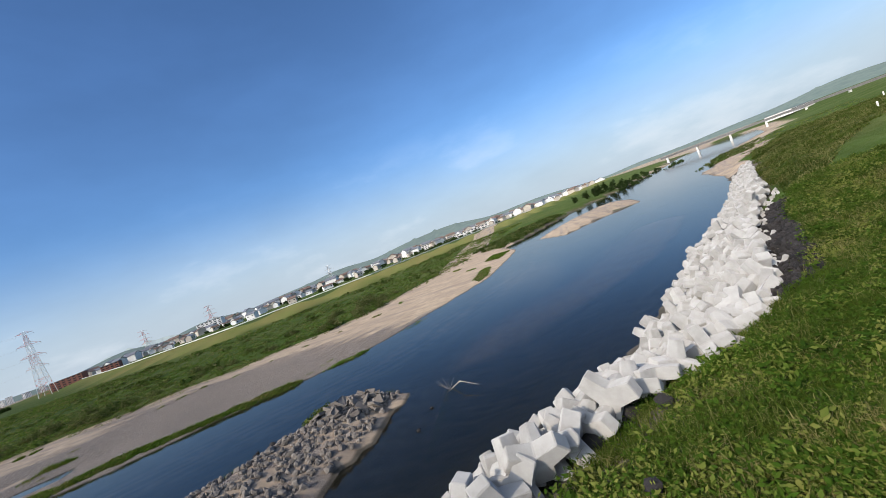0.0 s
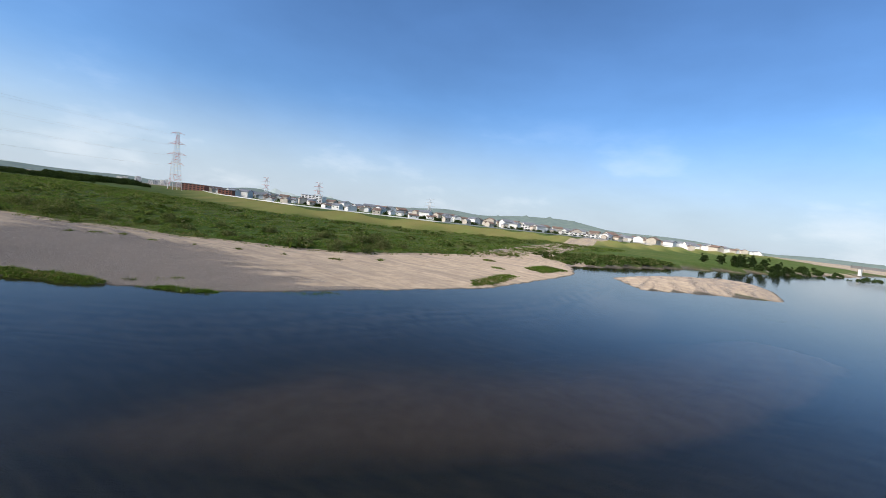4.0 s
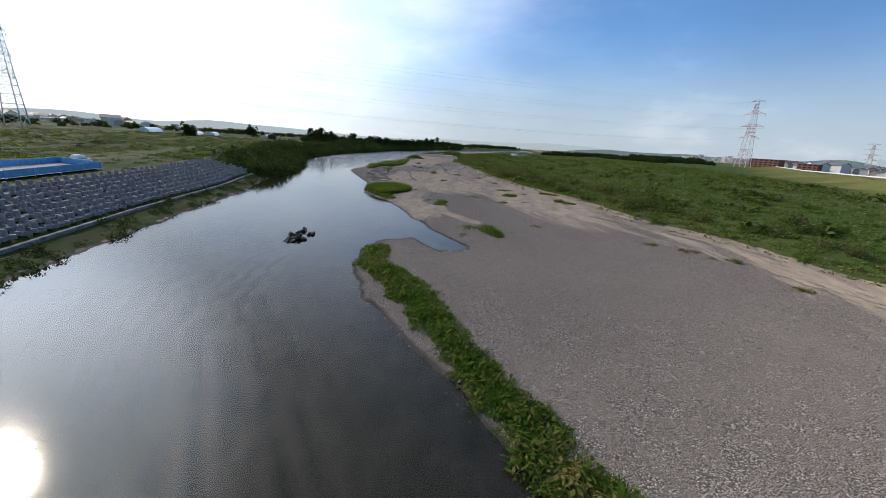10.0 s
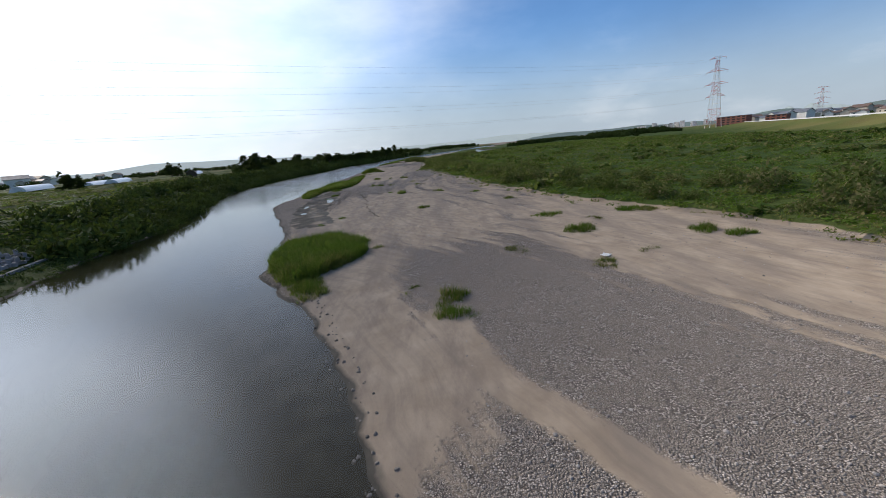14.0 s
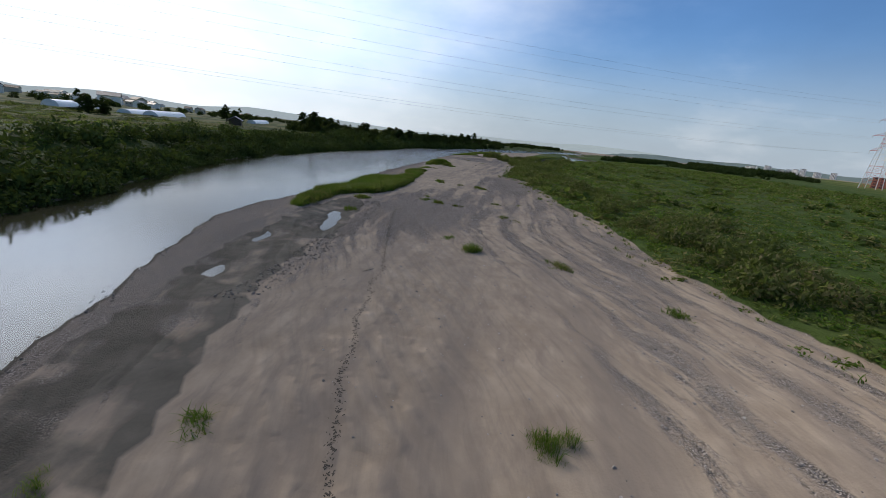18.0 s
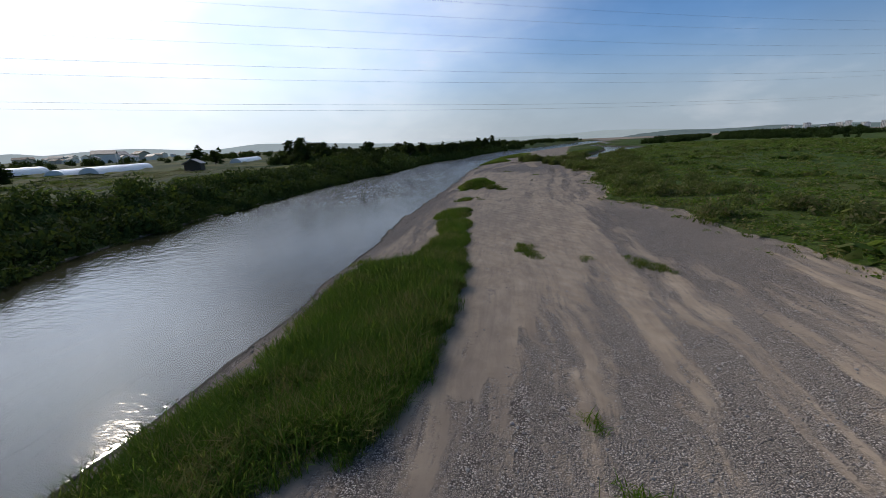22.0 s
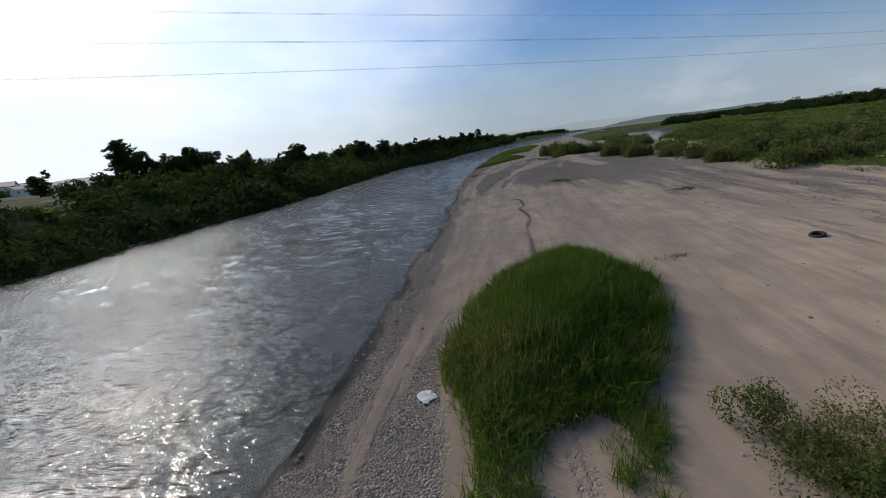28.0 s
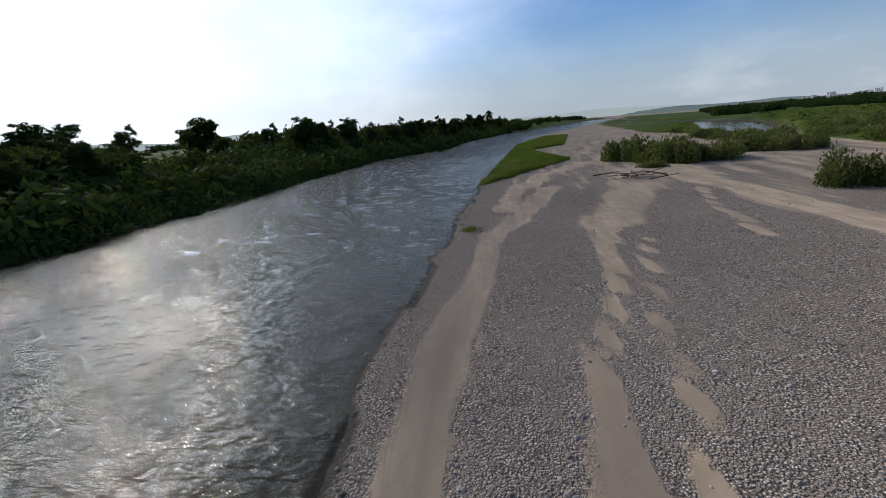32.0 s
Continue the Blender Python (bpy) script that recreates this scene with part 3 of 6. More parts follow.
TRACKS = [([(-314, 10.8), (-322, 11), (-327, 11), (-336, 11.4), (-344, 12.6), (-352, 15), (-361, 18)], 0.85), ([(-316, 14.6), (-322, 15.2), (-331, 17), (-344, 20)], 0.45), ([(-352, 13), (-360, 14), (-374, 18), (-385, 26)], 0.9),
          ([(-318, 17), (-323, 17.2), (-330, 18.6), (-340, 21)], 0.25), ([(-345, 20), (-354, 24), (-363, 27), (-370, 30)], 2.2), ([(-336, 34), (-350, 33), (-365, 33), (-380, 34)], 1.6), ([(-340, 27), (-356, 30)], 0.4),
          ([(-94, 47.8), (-89, 49), (-85, 51.5), (-81, 54)], 0.9), ([(-190, 25.6), (-193, 26.2), (-197, 27.2), (-201, 28)], 0.45), ([(-188, 22.6), (-193, 23.6), (-199, 25)], 0.5), ([(-203, 31.5), (-207, 31.8), (-216, 32.6)], 0.5),
          ([(-205, 27.6), (-214, 28.6), (-240, 31)], 1.2), ([(-196, 21.6), (-202, 23), (-210, 24)], 1.0)]


def dist(P, line, closed=False):
    """Distance of each point to a line of corners."""
    L = np.array(line, float)
    if closed:
        L = np.vstack([L, L[:1]])
    best = np.full(len(P), 1e9)
    for a, b in zip(L[:-1], L[1:]):
        d = b - a
        t = np.clip(((P - a) @ d) / (d @ d), 0, 1)
        best = np.minimum(best, np.hypot(P[:, 0] - a[0] - t * d[0], P[:, 1] - a[1] - t * d[1]))
    return best


def inside(P, poly):
    L = np.array(poly, float)
    ins = np.zeros(len(P), bool)
    for a, b in zip(L, np.roll(L, -1, 0)):
        cross = (a[1] > P[:, 1]) != (b[1] > P[:, 1])
        x = a[0] + (P[:, 1] - a[1]) / (b[1] - a[1] + 1e-12) * (b[0] - a[0])
        ins ^= cross & (P[:, 0] < x)
    return ins


def waves(P, scale, seed, octaves=4):
    """Smooth random heights of about -1 to 1."""
    r = np.random.default_rng(seed)
    out, amp = np.zeros(len(P)), 1.0
    for o in range(octaves):
        for _ in range(5):
            a, ph, k = r.uniform(0, 2 * np.pi), r.uniform(0, 2 * np.pi), 2 * np.pi / scale * r.uniform(0.6, 1.5) * 2**o
            out += amp * 0.35 * np.sin(k * (P[:, 0] * np.cos(a) + P[:, 1] * np.sin(a)) + ph)
        amp *= 0.5
    return out * 0.6


def smooth01(x, a, b):
    t = np.clip((x - a) / (b - a), 0, 1)
    return t * t * (3 - 2 * t)


RIVER = BAR_SHORE + BAR_SHORE_WEST[1:] + SOUTH_SHORE + EAST_SHORE[1:]


def plan(P):
    """Height of the ground and the masks of what covers it."""
    P = np.asarray(P, float)
    W = P + np.stack([waves(P, 9, 21, 3), waves(P, 9, 22, 3)], 1) * 0.45
    river = inside(W, RIVER)
    dn, ds, de = np.minimum(dist(W, BAR_SHORE), dist(W, BAR_SHORE_WEST)), dist(W, SOUTH_SHORE), dist(W, EAST_SHORE)
    dshore = np.minimum(np.minimum(dn, ds), de)
    isl = inside(W, ISLET)
    disl = dist(W, ISLET, True)
    side = inside(W, SIDE_CHANNEL)
    dside = dist(W, SIDE_CHANNEL, True)
    # the bar side: gravel bar, green belt, levee, plain
    green_poly = GREEN_EDGE + [(-1500, 3000), (700, 3000), (330, 760)]
    belt = inside(W, green_poly)
    dbelt = dist(W, GREEN_EDGE)
    hb = 0.06 + 1.0 * (1 - np.exp(-dn / 10)) + 0.10 * waves(P, 25, 3) * smooth01(dn, 1, 6) + 0.03 * waves(P * [0.3, 1], 4, 4)
    hb = hb + np.where(belt, 0.5 + 0.9 * smooth01(dbelt, 0, 14) + 0.3 * waves(P, 18, 5), 0.0)
    dl = dist(P, LEVEE)
    north = inside(P, LEVEE + [(700, 6000), (-6000, 6000), (-6000, 1130)])
    hb = np.where(north, 4.0, hb)
    hb = np.maximum(hb, 7.4 - np.maximum(dl - 3.5, 0) / 2.6)
    # the wooded south bank
    wall = smooth01(-P[:, 0], 24, 34) * (1 - smooth01(-P[:, 0], 112, 122))
    top = 2.1 + 1.8 * smooth01(-P[:, 0], 120, 200)
    foot = 5 - 1.6 * wall
    hs = np.where(ds < foot, 0.1 + 0.2 * ds, 0.1 + 0.2 * foot + np.clip((ds - foot) / 9, 0, 1) * (top + 0.35 * wall))
    hs = hs + (1 - wall) * (0.5 * waves(P, 14, 6) * smooth01(ds, 1, 8)) + smooth01(ds, 18, 60) * 0.8 * waves(P, 60, 7)
    spur = smooth01(-P[:, 0], 4, 7.5) * (1 - smooth01(-P[:, 0], 22, 26)) * smooth01(P[:, 1], 16, 24)
    hs = hs * (1 - spur) + spur * (0.15 + 0.30 * ds)
    # the east bank under the armour blocks
    he = np.where(de < 11, 0.05 + de * 0.40, 4.45 + 2.0 * smooth01(de, 11, 24)) + 0.25 * waves(P, 12, 8) * smooth01(de, 12, 20)
    dle = dist(P, EAST_LEVEE)
    he = np.maximum(he, 10.4 - np.maximum(dle - 4, 0) / 2.4)
    east_levee_side = inside(P, EAST_LEVEE + [(3000, 1300), (3000, -3000), (-40, -3000)])
    he = np.where(east_levee_side, np.maximum(5.0, 10.4 - np.maximum(dle - 4, 0) / 2.4), he)
    far_sand = smooth01(P[:, 1], 140, 175)
    he = he * (1 - far_sand) + far_sand * np.minimum(he, 0.1 + 0.06 * de + 1.2 * smooth01(de, 14, 30))
    kind = np.argmin(np.stack([dn, ds, de]), 0)
    both = np.exp(-np.abs(ds - de) / 6) * (np.minimum(ds, de) < 60) * (kind > 0)
    hse = np.where(kind == 1, hs, he)
    hse = hse * (1 - both) + both * 0.5 * (hs + he)
    h = np.where(kind == 0, hb, hse)
    h = np.where(river, -np.minimum(0.10 * dshore + 0.02 * dshore**1.5 * 0.3, 2.2), h)
    h = np.where(isl, np.minimum(0.20 * disl, 0.95), h)
    h = np.where(river & ~isl & (disl < 8), np.maximum(h, -0.10 * disl), h)
    h = np.where(side & (kind == 0), -np.minimum(0.15 * dside, 1.0), h)
    for pool in POOLS:
        dp = dist(P, pool, True)
        h = np.where(inside(P, pool), -np.minimum(0.12 * dp + 0.02, 0.25), np.where(dp < 5, np.minimum(h, 0.05 + 0.10 * dp), h))
    far = smooth01(np.hypot(P[:, 0] + 150, P[:, 1] - 50), 900, 2200)
    h = np.where(river | side, h, h * (1 - far) + 4.0 * far)
    # a submerged bank of sand in mid-river, steep on its south-east side
    shoal = river & inside(W, SHOAL_EDGE + [(36, 108), (8, 84), (-10, 60), (-12, 46)])
    rise = np.where(shoal, smooth01(dist(W, SHOAL_EDGE), 0.0, 2.0) * (1 - smooth01(dist(W, SHOAL_EDGE), 4, 20)) * smooth01(W[:, 0], -9, 0), 0.0)
    h = np.where(shoal, np.maximum(h, h * (1 - rise) - 0.7 * rise), h)
    # masks
    along = P * [1, 0] + np.stack([0 * dn, dn], 1) * [0, 1]
    streak = waves(along / [26.0, 2.6], 1.0, 11, 3)
    grav = 0.5 + 0.50 * streak + 0.38 * waves(along / [7.0, 0.9], 1.0, 12, 3)
    lobe = lambda cx, cy, rx, ry, k: k * np.exp(-(((P[:, 0] - cx) / rx) ** 2 + ((P[:, 1] - cy) / ry) ** 2))
    grav += lobe(-48, 64, 32, 16, 1.6) + lobe(-98, 50, 11, 6, 1.4) + lobe(-86, 57, 9, 6, 1.2) + lobe(-175, 33, 16, 7, 1.0) + lobe(-336, 26, 24, 15, 1.4) + lobe(-222, 44, 16, 6, 1.0)
    grav -= lobe(-40, 100, 40, 16, 1.5) + lobe(-4, 120, 24, 40, 1.6) + lobe(-145, 38, 22, 8, 0.8) + lobe(-225, 27, 20, 9, 1.2) + lobe(-287, 22, 26, 10, 1.5) + lobe(-303, 16.5, 14, 5, 1.1) + lobe(-99.5, 41, 7, 3, 1.6) + lobe(-121, 47, 10, 6, 1.3) + lobe(-136, 42, 12, 7, 1.1) + lobe(-88, 44.6, 9, 3.2, 1.8) + lobe(-101, 65, 16, 6, 1.0) + lobe(-115, 68, 26, 10, 0.6)
    grav += 0.7 * np.exp(-dn / 1.6) + 0.6 * np.exp(-dn / 4.0) * smooth01(-P[:, 0], 205, 240)
    grav += 1.5 * np.exp(-(dn / 3.2) ** 2) * smooth01(-P[:, 0], 132, 140) * (1 - smooth01(-P[:, 0], 166, 176))
    shade_skirt = 9.4 - 2.6 * smooth01(P[:, 1], 44, 56)
    green = np.where(belt & (kind == 0), 1.0, 0.0)
    green = np.where((kind > 0), np.where(kind == 1, smooth01(ds, 0.0, 0.4), smooth01(de, shade_skirt - 1.5, shade_skirt + 0.5)), green)
    green = np.where((kind == 2) & (P[:, 1] > 150) & (de < 24), 0.0, green)
    green = np.where(spur > 0.5, 0.12, np.where(isl, 0.0, green))
    green = np.where(inside(W, LOT), 0.0, green)
    wet = np.exp(-np.maximum(h, 0) / 0.10) * 0.9
    wet = np.where((kind == 1) & (spur < 0.5), np.minimum(wet, 1 - smooth01(ds, 0.2, 0.8)), wet)
    mud = [(-181, 21), (-172, 18), (-160, 19.5), (-150, 20.5), (-143, 22.5), (-135.6, 24.6), (-131, 26.5), (-128, 30), (-129.5, 33.4), (-134, 31.9), (-140.7, 29.6), (-148.8, 27.4), (-155, 28), (-162, 26.5), (-168, 25.5), (-176, 24)]
    wet = np.maximum(wet, np.where(inside(W, mud), 0.62 + 0.3 * waves(P, 5, 31), 0.0))
    # full under the armour blocks: shade of their gaps painted as dark mud
    wet = np.where((kind == 2) & (de < shade_skirt) & (P[:, 1] < 130), 1.0, wet)
    grav = np.clip(grav, -0.6, 1.3)
    for track, half in TRACKS:
        grav = grav - 1.9 * np.exp(-(dist(W, track) / half) ** 2)
    return h, dict(gravel=grav, green=np.clip(green, 0, 1), wet=np.clip(wet, 0, 1), bed=smooth01(-h, 0.0, 0.9), shoal=np.maximum(rise, 0.42 * np.exp(-((dn - 9) / 4.5) ** 2) * river * smooth01(P[:, 0], -78, -60) * smooth01(0.5 + waves(along / [9.0, 1.4], 1.0, 14, 3), 0.1, 0.9)), ripples=np.clip(lobe(-138, 38, 16, 4.5, 1.3) + lobe(-196, 33, 10, 4, 1.0) + lobe(-222, 29, 16, 6, 0.7) + lobe(-120, 45, 10, 5, 0.8), 0, 1), dry=np.where(kind == 0, 0.85 * (1 - smooth01(dl, 16, 30)), np.where(kind == 1, np.maximum(0.8 * smooth01(ds, 12.6, 13.4) * (1 - smooth01(ds, 17, 18)) * wall, 0.75 * smooth01(ds, 24, 30) * smooth01(waves(P * [1, 1.8], 55, 91, 2), 0.0, 0.25)), 0.0)), shore=np.minimum(dn, 120))


def ground_at(x, y):
    return plan(np.stack([np.atleast_1d(x), np.atleast_1d(y)], 1))[0]


def spaced(lo, hi, step, reach_lo, reach_hi, grow=1.16):
    """Even steps from lo to hi, then ever wider ones out to the two ends."""
    mid_ = list(np.arange(lo, hi + step / 2, step))
    a, b, s = [], [], step
    while mid_[0] - sum(a) > reach_lo:
        s *= grow
        a.append(s)
    s = step
    while mid_[-1] + sum(b) < reach_hi:
        s *= grow
        b.append(s)
    return np.array([mid_[0] - v for v in np.cumsum(a)][::-1] + mid_ + [mid_[-1] + v for v in np.cumsum(b)])


# ---- ground and water ----
gx, gy = spaced(-430, 110, 1.0, -4300, 4300), spaced(-60, 116, 0.66, -4200, 4300)
GX, GY = np.meshgrid(gx, gy, indexing="ij")
GP = np.stack([GX.ravel(), GY.ravel()], 1)
gh, masks = plan(GP)
nx, ny = len(gx), len(gy)
idx = np.arange(nx * ny).reshape(nx, ny)
gf = np.stack([idx[:-1, :-1].ravel(), idx[1:, :-1].ravel(), idx[1:, 1:].ravel(), idx[:-1, 1:].ravel()], 1)
gme = mesh_of("ground", np.column_stack([GP, gh]), gf, GROUND, True)
for key, value in masks.items():
    gme.attributes.new(key, "FLOAT", "POINT").data.foreach_set("value", value.astype(np.float32))
tagged(new("ground", gme), "sandy gravel river bar, grassy banks and a flat green plain", "ground", kind="structure")

wx, wy = spaced(-432, -150, 0.42, -4000, 4000, 1.22), spaced(-36, 26, 0.42, -4000, 4000, 1.22)
WX, WY = np.meshgrid(wx, wy, indexing="ij")
WP = np.stack([WX.ravel(), WY.ravel()], 1)
widx = np.arange(len(WP)).reshape(len(wx), len(wy))
shore = np.minimum(dist(WP, BAR_SHORE[20:]), dist(WP, BAR_SHORE_WEST))
flow = (0.003 + 0.026 * smooth01(-WP[:, 0], 20, 80) + 0.13 * smooth01(-WP[:, 0], 150, 195) + 0.22 * smooth01(-WP[:, 0], 200, 245) + 0.68 * smooth01(-WP[:, 0], 225, 280)) * (0.55 + 0.45 * smooth01(shore, 1, 16)) * (0.95 + 0.12 * waves(WP, 30, 81)) * np.where(inside(WP, RIVER), 1.0, 0.12)
# wind waves on the open reach, fading out where the mesh is coarse
q = np.random.default_rng(83)
wz = np.zeros(len(WP))
for _ in range(46):
    lam, a_ = 1.0 * 3.0 ** q.uniform(), q.normal(0.25, 0.65)
    wz += lam * 0.0036 * np.sin(2 * np.pi / lam * (WP[:, 0] * np.cos(a_) + WP[:, 1] * np.sin(a_)) + q.uniform(0, 6.28))
wz *= flow * smooth01(-WP[:, 0], 148, 175) * (1 - smooth01(-WP[:, 0], 415, 432)) * smooth01(WP[:, 1], -36, -33) * (1 - smooth01(WP[:, 1], 23, 26))
wme = mesh_of("water", np.column_stack([WP, wz]), np.stack([widx[:-1, :-1].ravel(), widx[1:, :-1].ravel(), widx[1:, 1:].ravel(), widx[:-1, 1:].ravel()], 1), WATER, True)
wme.attributes.new("flow", "FLOAT", "POINT").data.foreach_set("value", flow.astype(np.float32))
tagged(new("water", wme), "dark calm river water with ripples downstream", "river", kind="structure")


# ---- plant and stone templates ----
TALL = [grass_kind(26, 0.46, 0.015, 0.62) for _ in range(5)]
LOW = [grass_kind(12, 0.55, 0.03, 0.8) for _ in range(4)]
WEED = [leaf_kind(34, 0.17) for _ in range(4)]
NEAR_BUSH = [leaf_kind(2600, 0.030, 1.0) for _ in range(3)]
BUSH = [leaf_kind(150, 0.10) for _ in range(4)]
BIG_BUSH = [leaf_kind(520, 0.075, 1.0) for _ in range(3)]
HERB = [leaf_kind(26, 0.19, 0.9) for _ in range(5)]
FAR_BUSH = [leaf_kind(44, 0.30) for _ in range(4)]
ROCKS = [rock_kind(c) for c in (0.62, 0.7, 0.78, 0.85)]


def filled(poly, density):
    """Random places inside an outline, so many to the square metre."""
    L = np.array(poly, float)
    lo, hi = L.min(0), L.max(0)
    P = rng.uniform(lo, hi, (int(density * np.prod(hi - lo)), 2))
    return P[inside(P, poly)]


def settled(P, sink=0.0):
    return np.column_stack([P, ground_at(P[:, 0], P[:, 1]) - sink])


def ribbon(line, lo, hi, density):
    """Random places beside a line, between two distances to its left (minus: its right)."""
    L = np.array(line, float)
    out = []
    for a, b in zip(L[:-1], L[1:]):
        d = b - a
        l = np.hypot(*d)
        n = rng.poisson(l * abs(hi - lo) * density)
        s, o = rng.uniform(0, 1, n), rng.uniform(lo, hi, n)
        out.append(a + s[:, None] * d + o[:, None] * np.array([-d[1], d[0]]) / l)
    return np.concatenate(out)


def clumped(ob, kinds, Q, S, R, mat, size=4.5):
    """The tufts of a large stand, gathered into clumps that are parts of it."""
    cell = np.floor((Q[:, :2] + np.stack([waves(Q[:, :2], 6, 73), waves(Q[:, :2], 6, 74)], 1)) / size)
    for key in np.unique(cell, axis=0):
        i = np.flatnonzero((cell == key).all(1))
        part("clump", strewn("clump", kinds, Q[i], S[i], R[i], mat), ob)
    return ob


def grass_patch(name, label, poly, height, mat=REED, density=9, kinds=None, group="", edge=0.8):
    """A stand of grass: low at its rim and tall in its middle; one thing."""
    P = filled(poly, density)
    if len(P) < 6:
        P = np.array(poly, float).mean(0) + rng.normal(0, 0.4, (8, 2))
    d = dist(P, poly, True)
    P = P + np.stack([waves(P, 3.5, 71, 3), waves(P, 3.5, 72, 3)], 1) * min(0.6, 0.25 + 0.02 * len(poly))
    hgt = height * (0.45 + 0.55 * smooth01(d, 0, edge)) * rng.uniform(0.7, 1.2, len(P))
    S, R, Q = np.column_stack([hgt * 0.9 + 0.25, hgt * 0.9 + 0.25, hgt]), turns(len(P), 0.12), settled(P, 0.03)
    if len(P) < 350:
        return tagged(new(name, strewn(name, kinds or TALL, Q, S, R, mat)), label, "grass", group)
    return clumped(tagged(new(name), label, "grass", group), kinds or TALL, Q, S, R, mat)


def round_poly(cx, cy, rx, ry, turn=0.0, n=12):
    k = np.arange(n) * 2 * np.pi / n
    r = 1 + 0.16 * rng.normal(size=n)
    x, y = rx * r * np.cos(k), ry * r * np.sin(k)
    c, s = np.cos(radians(turn)), np.sin(radians(turn))
    return list(zip(cx + x * c - y * s, cy + x * s + y * c))


# ---- far shapes: hills, towns, levee road ----
def hill_range(label, a0, a1, r, height, seed, depth=420, mat=HAZE_GLOW_FOREST):
    """A wooded ridge seen from the river, between two bearings in degrees."""
    n = 90
    ang = np.radians(np.linspace(a0, a1, n))
    q = np.random.default_rng(seed)
    prof = np.zeros(n)
    for k in range(1, 9):
        prof += q.normal() / k**0.8 * np.sin(np.linspace(0, 1, n) * np.pi * 2 * k * q.uniform(0.6, 1.4) + q.uniform(0, 6))
    prof = height * (0.55 + 0.3 * prof / (np.abs(prof).max() + 1e-6)) * np.sin(np.linspace(0, np.pi, n)) ** 0.5
    V = []
    for off, f in ((-1, 0.0), (-0.6, 0.45), (-0.25, 0.85), (0, 1.0), (0.5, 0.7), (1, 0)):
        rr = r + off * depth
        wob = 1 + 0.12 * q.normal(size=n) * (0 < f < 1)
        V.append(np.column_stack([-80 + rr * np.cos(ang), 50 + rr * np.sin(ang), 2 + prof * f * wob]))
    V = np.array(V).reshape(-1, 3)
    i = np.arange(5)[:, None] * n + np.arange(n - 1)[None]
    F = np.stack([i, i + 1, i + n + 1, i + n], -1).reshape(-1, 4)
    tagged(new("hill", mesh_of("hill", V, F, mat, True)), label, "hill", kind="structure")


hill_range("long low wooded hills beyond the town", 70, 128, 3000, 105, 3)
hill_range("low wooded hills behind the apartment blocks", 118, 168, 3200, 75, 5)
hill_range("blue distant mountain behind the towers", 128, 142, 3900, 150, 6, 300, HAZE_GLOW_HILL)
hill_range("wooded hills at the end of the river", 150, 205, 3400, 75, 8, 420, HAZE_GLOW_HILL)
hill_range("hazy mountains south of the river", 196, 262, 3900, 120, 10, 500, HAZE_GLOW_HILL)
hill_range("near wooded hill south of the fields", 222, 258, 2900, 62, 12, 300, HAZE_GLOW_HILL)
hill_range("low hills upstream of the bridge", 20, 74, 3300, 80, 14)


def gable(sx, sy, sz, rise, over=0.5):
    """Walls and a pitched roof, as two meshes' rows."""
    x, y = sx / 2, sy / 2
    wv = [(-x, -y, 0), (x, -y, 0), (x, y, 0), (-x, y, 0), (-x, -y, sz), (x, -y, sz), (x, y, sz), (-x, y, sz), (-x, 0, sz + rise), (x, 0, sz + rise)]
    wq, wt = [(0, 1, 5, 4), (2, 3, 7, 6), (1, 2, 6, 5), (3, 0, 4, 7)], [(5, 6, 9), (7, 4, 8)]
    x, y, k = x + over, y + over, rise * over / y
    b, t = sz - k + 0.12, 0.25
    rv = [(-x, -y, b), (x, -y, b), (x, 0, sz + rise + 0.15), (-x, 0, sz + rise + 0.15), (-x, y, b), (x, y, b)]
    rv = rv + [(p[0], p[1], p[2] + t) for p in rv]
    rq = [(6, 7, 8, 9), (9, 8, 11, 10), (0, 3, 2, 1), (3, 4, 5, 2), (0, 1, 7, 6), (5, 4, 10, 11), (1, 2, 8, 7), (2, 5, 11, 8), (3, 0, 6, 9), (4, 3, 9, 10)]
    return (np.array(wv, float), [np.array(wq), np.array(wt)]), (np.array(rv, float), [np.array(rq)])


def make_house(wall_mat, roof_mat, label, sx, sy, sz, rise):
    house = tagged(new("house"), label, "house", "houses behind the levee")
    (wv, wf), (rv, rf) = gable(sx, sy, sz, rise)
    part("wall", mesh_of("wall", wv, wf, wall_mat), house)
    part("roof", mesh_of("roof", rv, rf, roof_mat), house)
    pane = done("window", box(1.6, 0.12, 1.3, 0.03), GLASS)
    for wx_ in (-0.28, 0.28):
        for side_ in (-1, 1):
            part("window", pane, house, m=pose(wx_ * sx, side_ * (sy / 2 + 0.04), sz * 0.62))
    return house


HOUSES = [make_house(WHITE_WALL, ROOF_GREY, "white two-storey house with a grey tiled roof", 11, 8, 5.6, 2.2),
          make_house(BEIGE_WALL, ROOF_BROWN, "beige house with a brown tiled roof", 10, 9, 5.4, 2.4),
          make_house(WHITE_WALL, ROOF_BROWN, "white house with a low brown roof", 13, 8, 4.2, 1.8),
          make_house(BEIGE_WALL, ROOF_GREY, "beige house under a dark grey roof", 9, 8, 5.8, 2.0)]
for i, h_ in enumerate(HOUSES):
    h_.matrix_basis = pose(-300 + 30 * i, 420 + 40 * i, 4, 0, 0, 20 * i)
lv = np.array(LEVEE[2:-1], float)
seg = np.hypot(*np.diff(lv, axis=0).T)
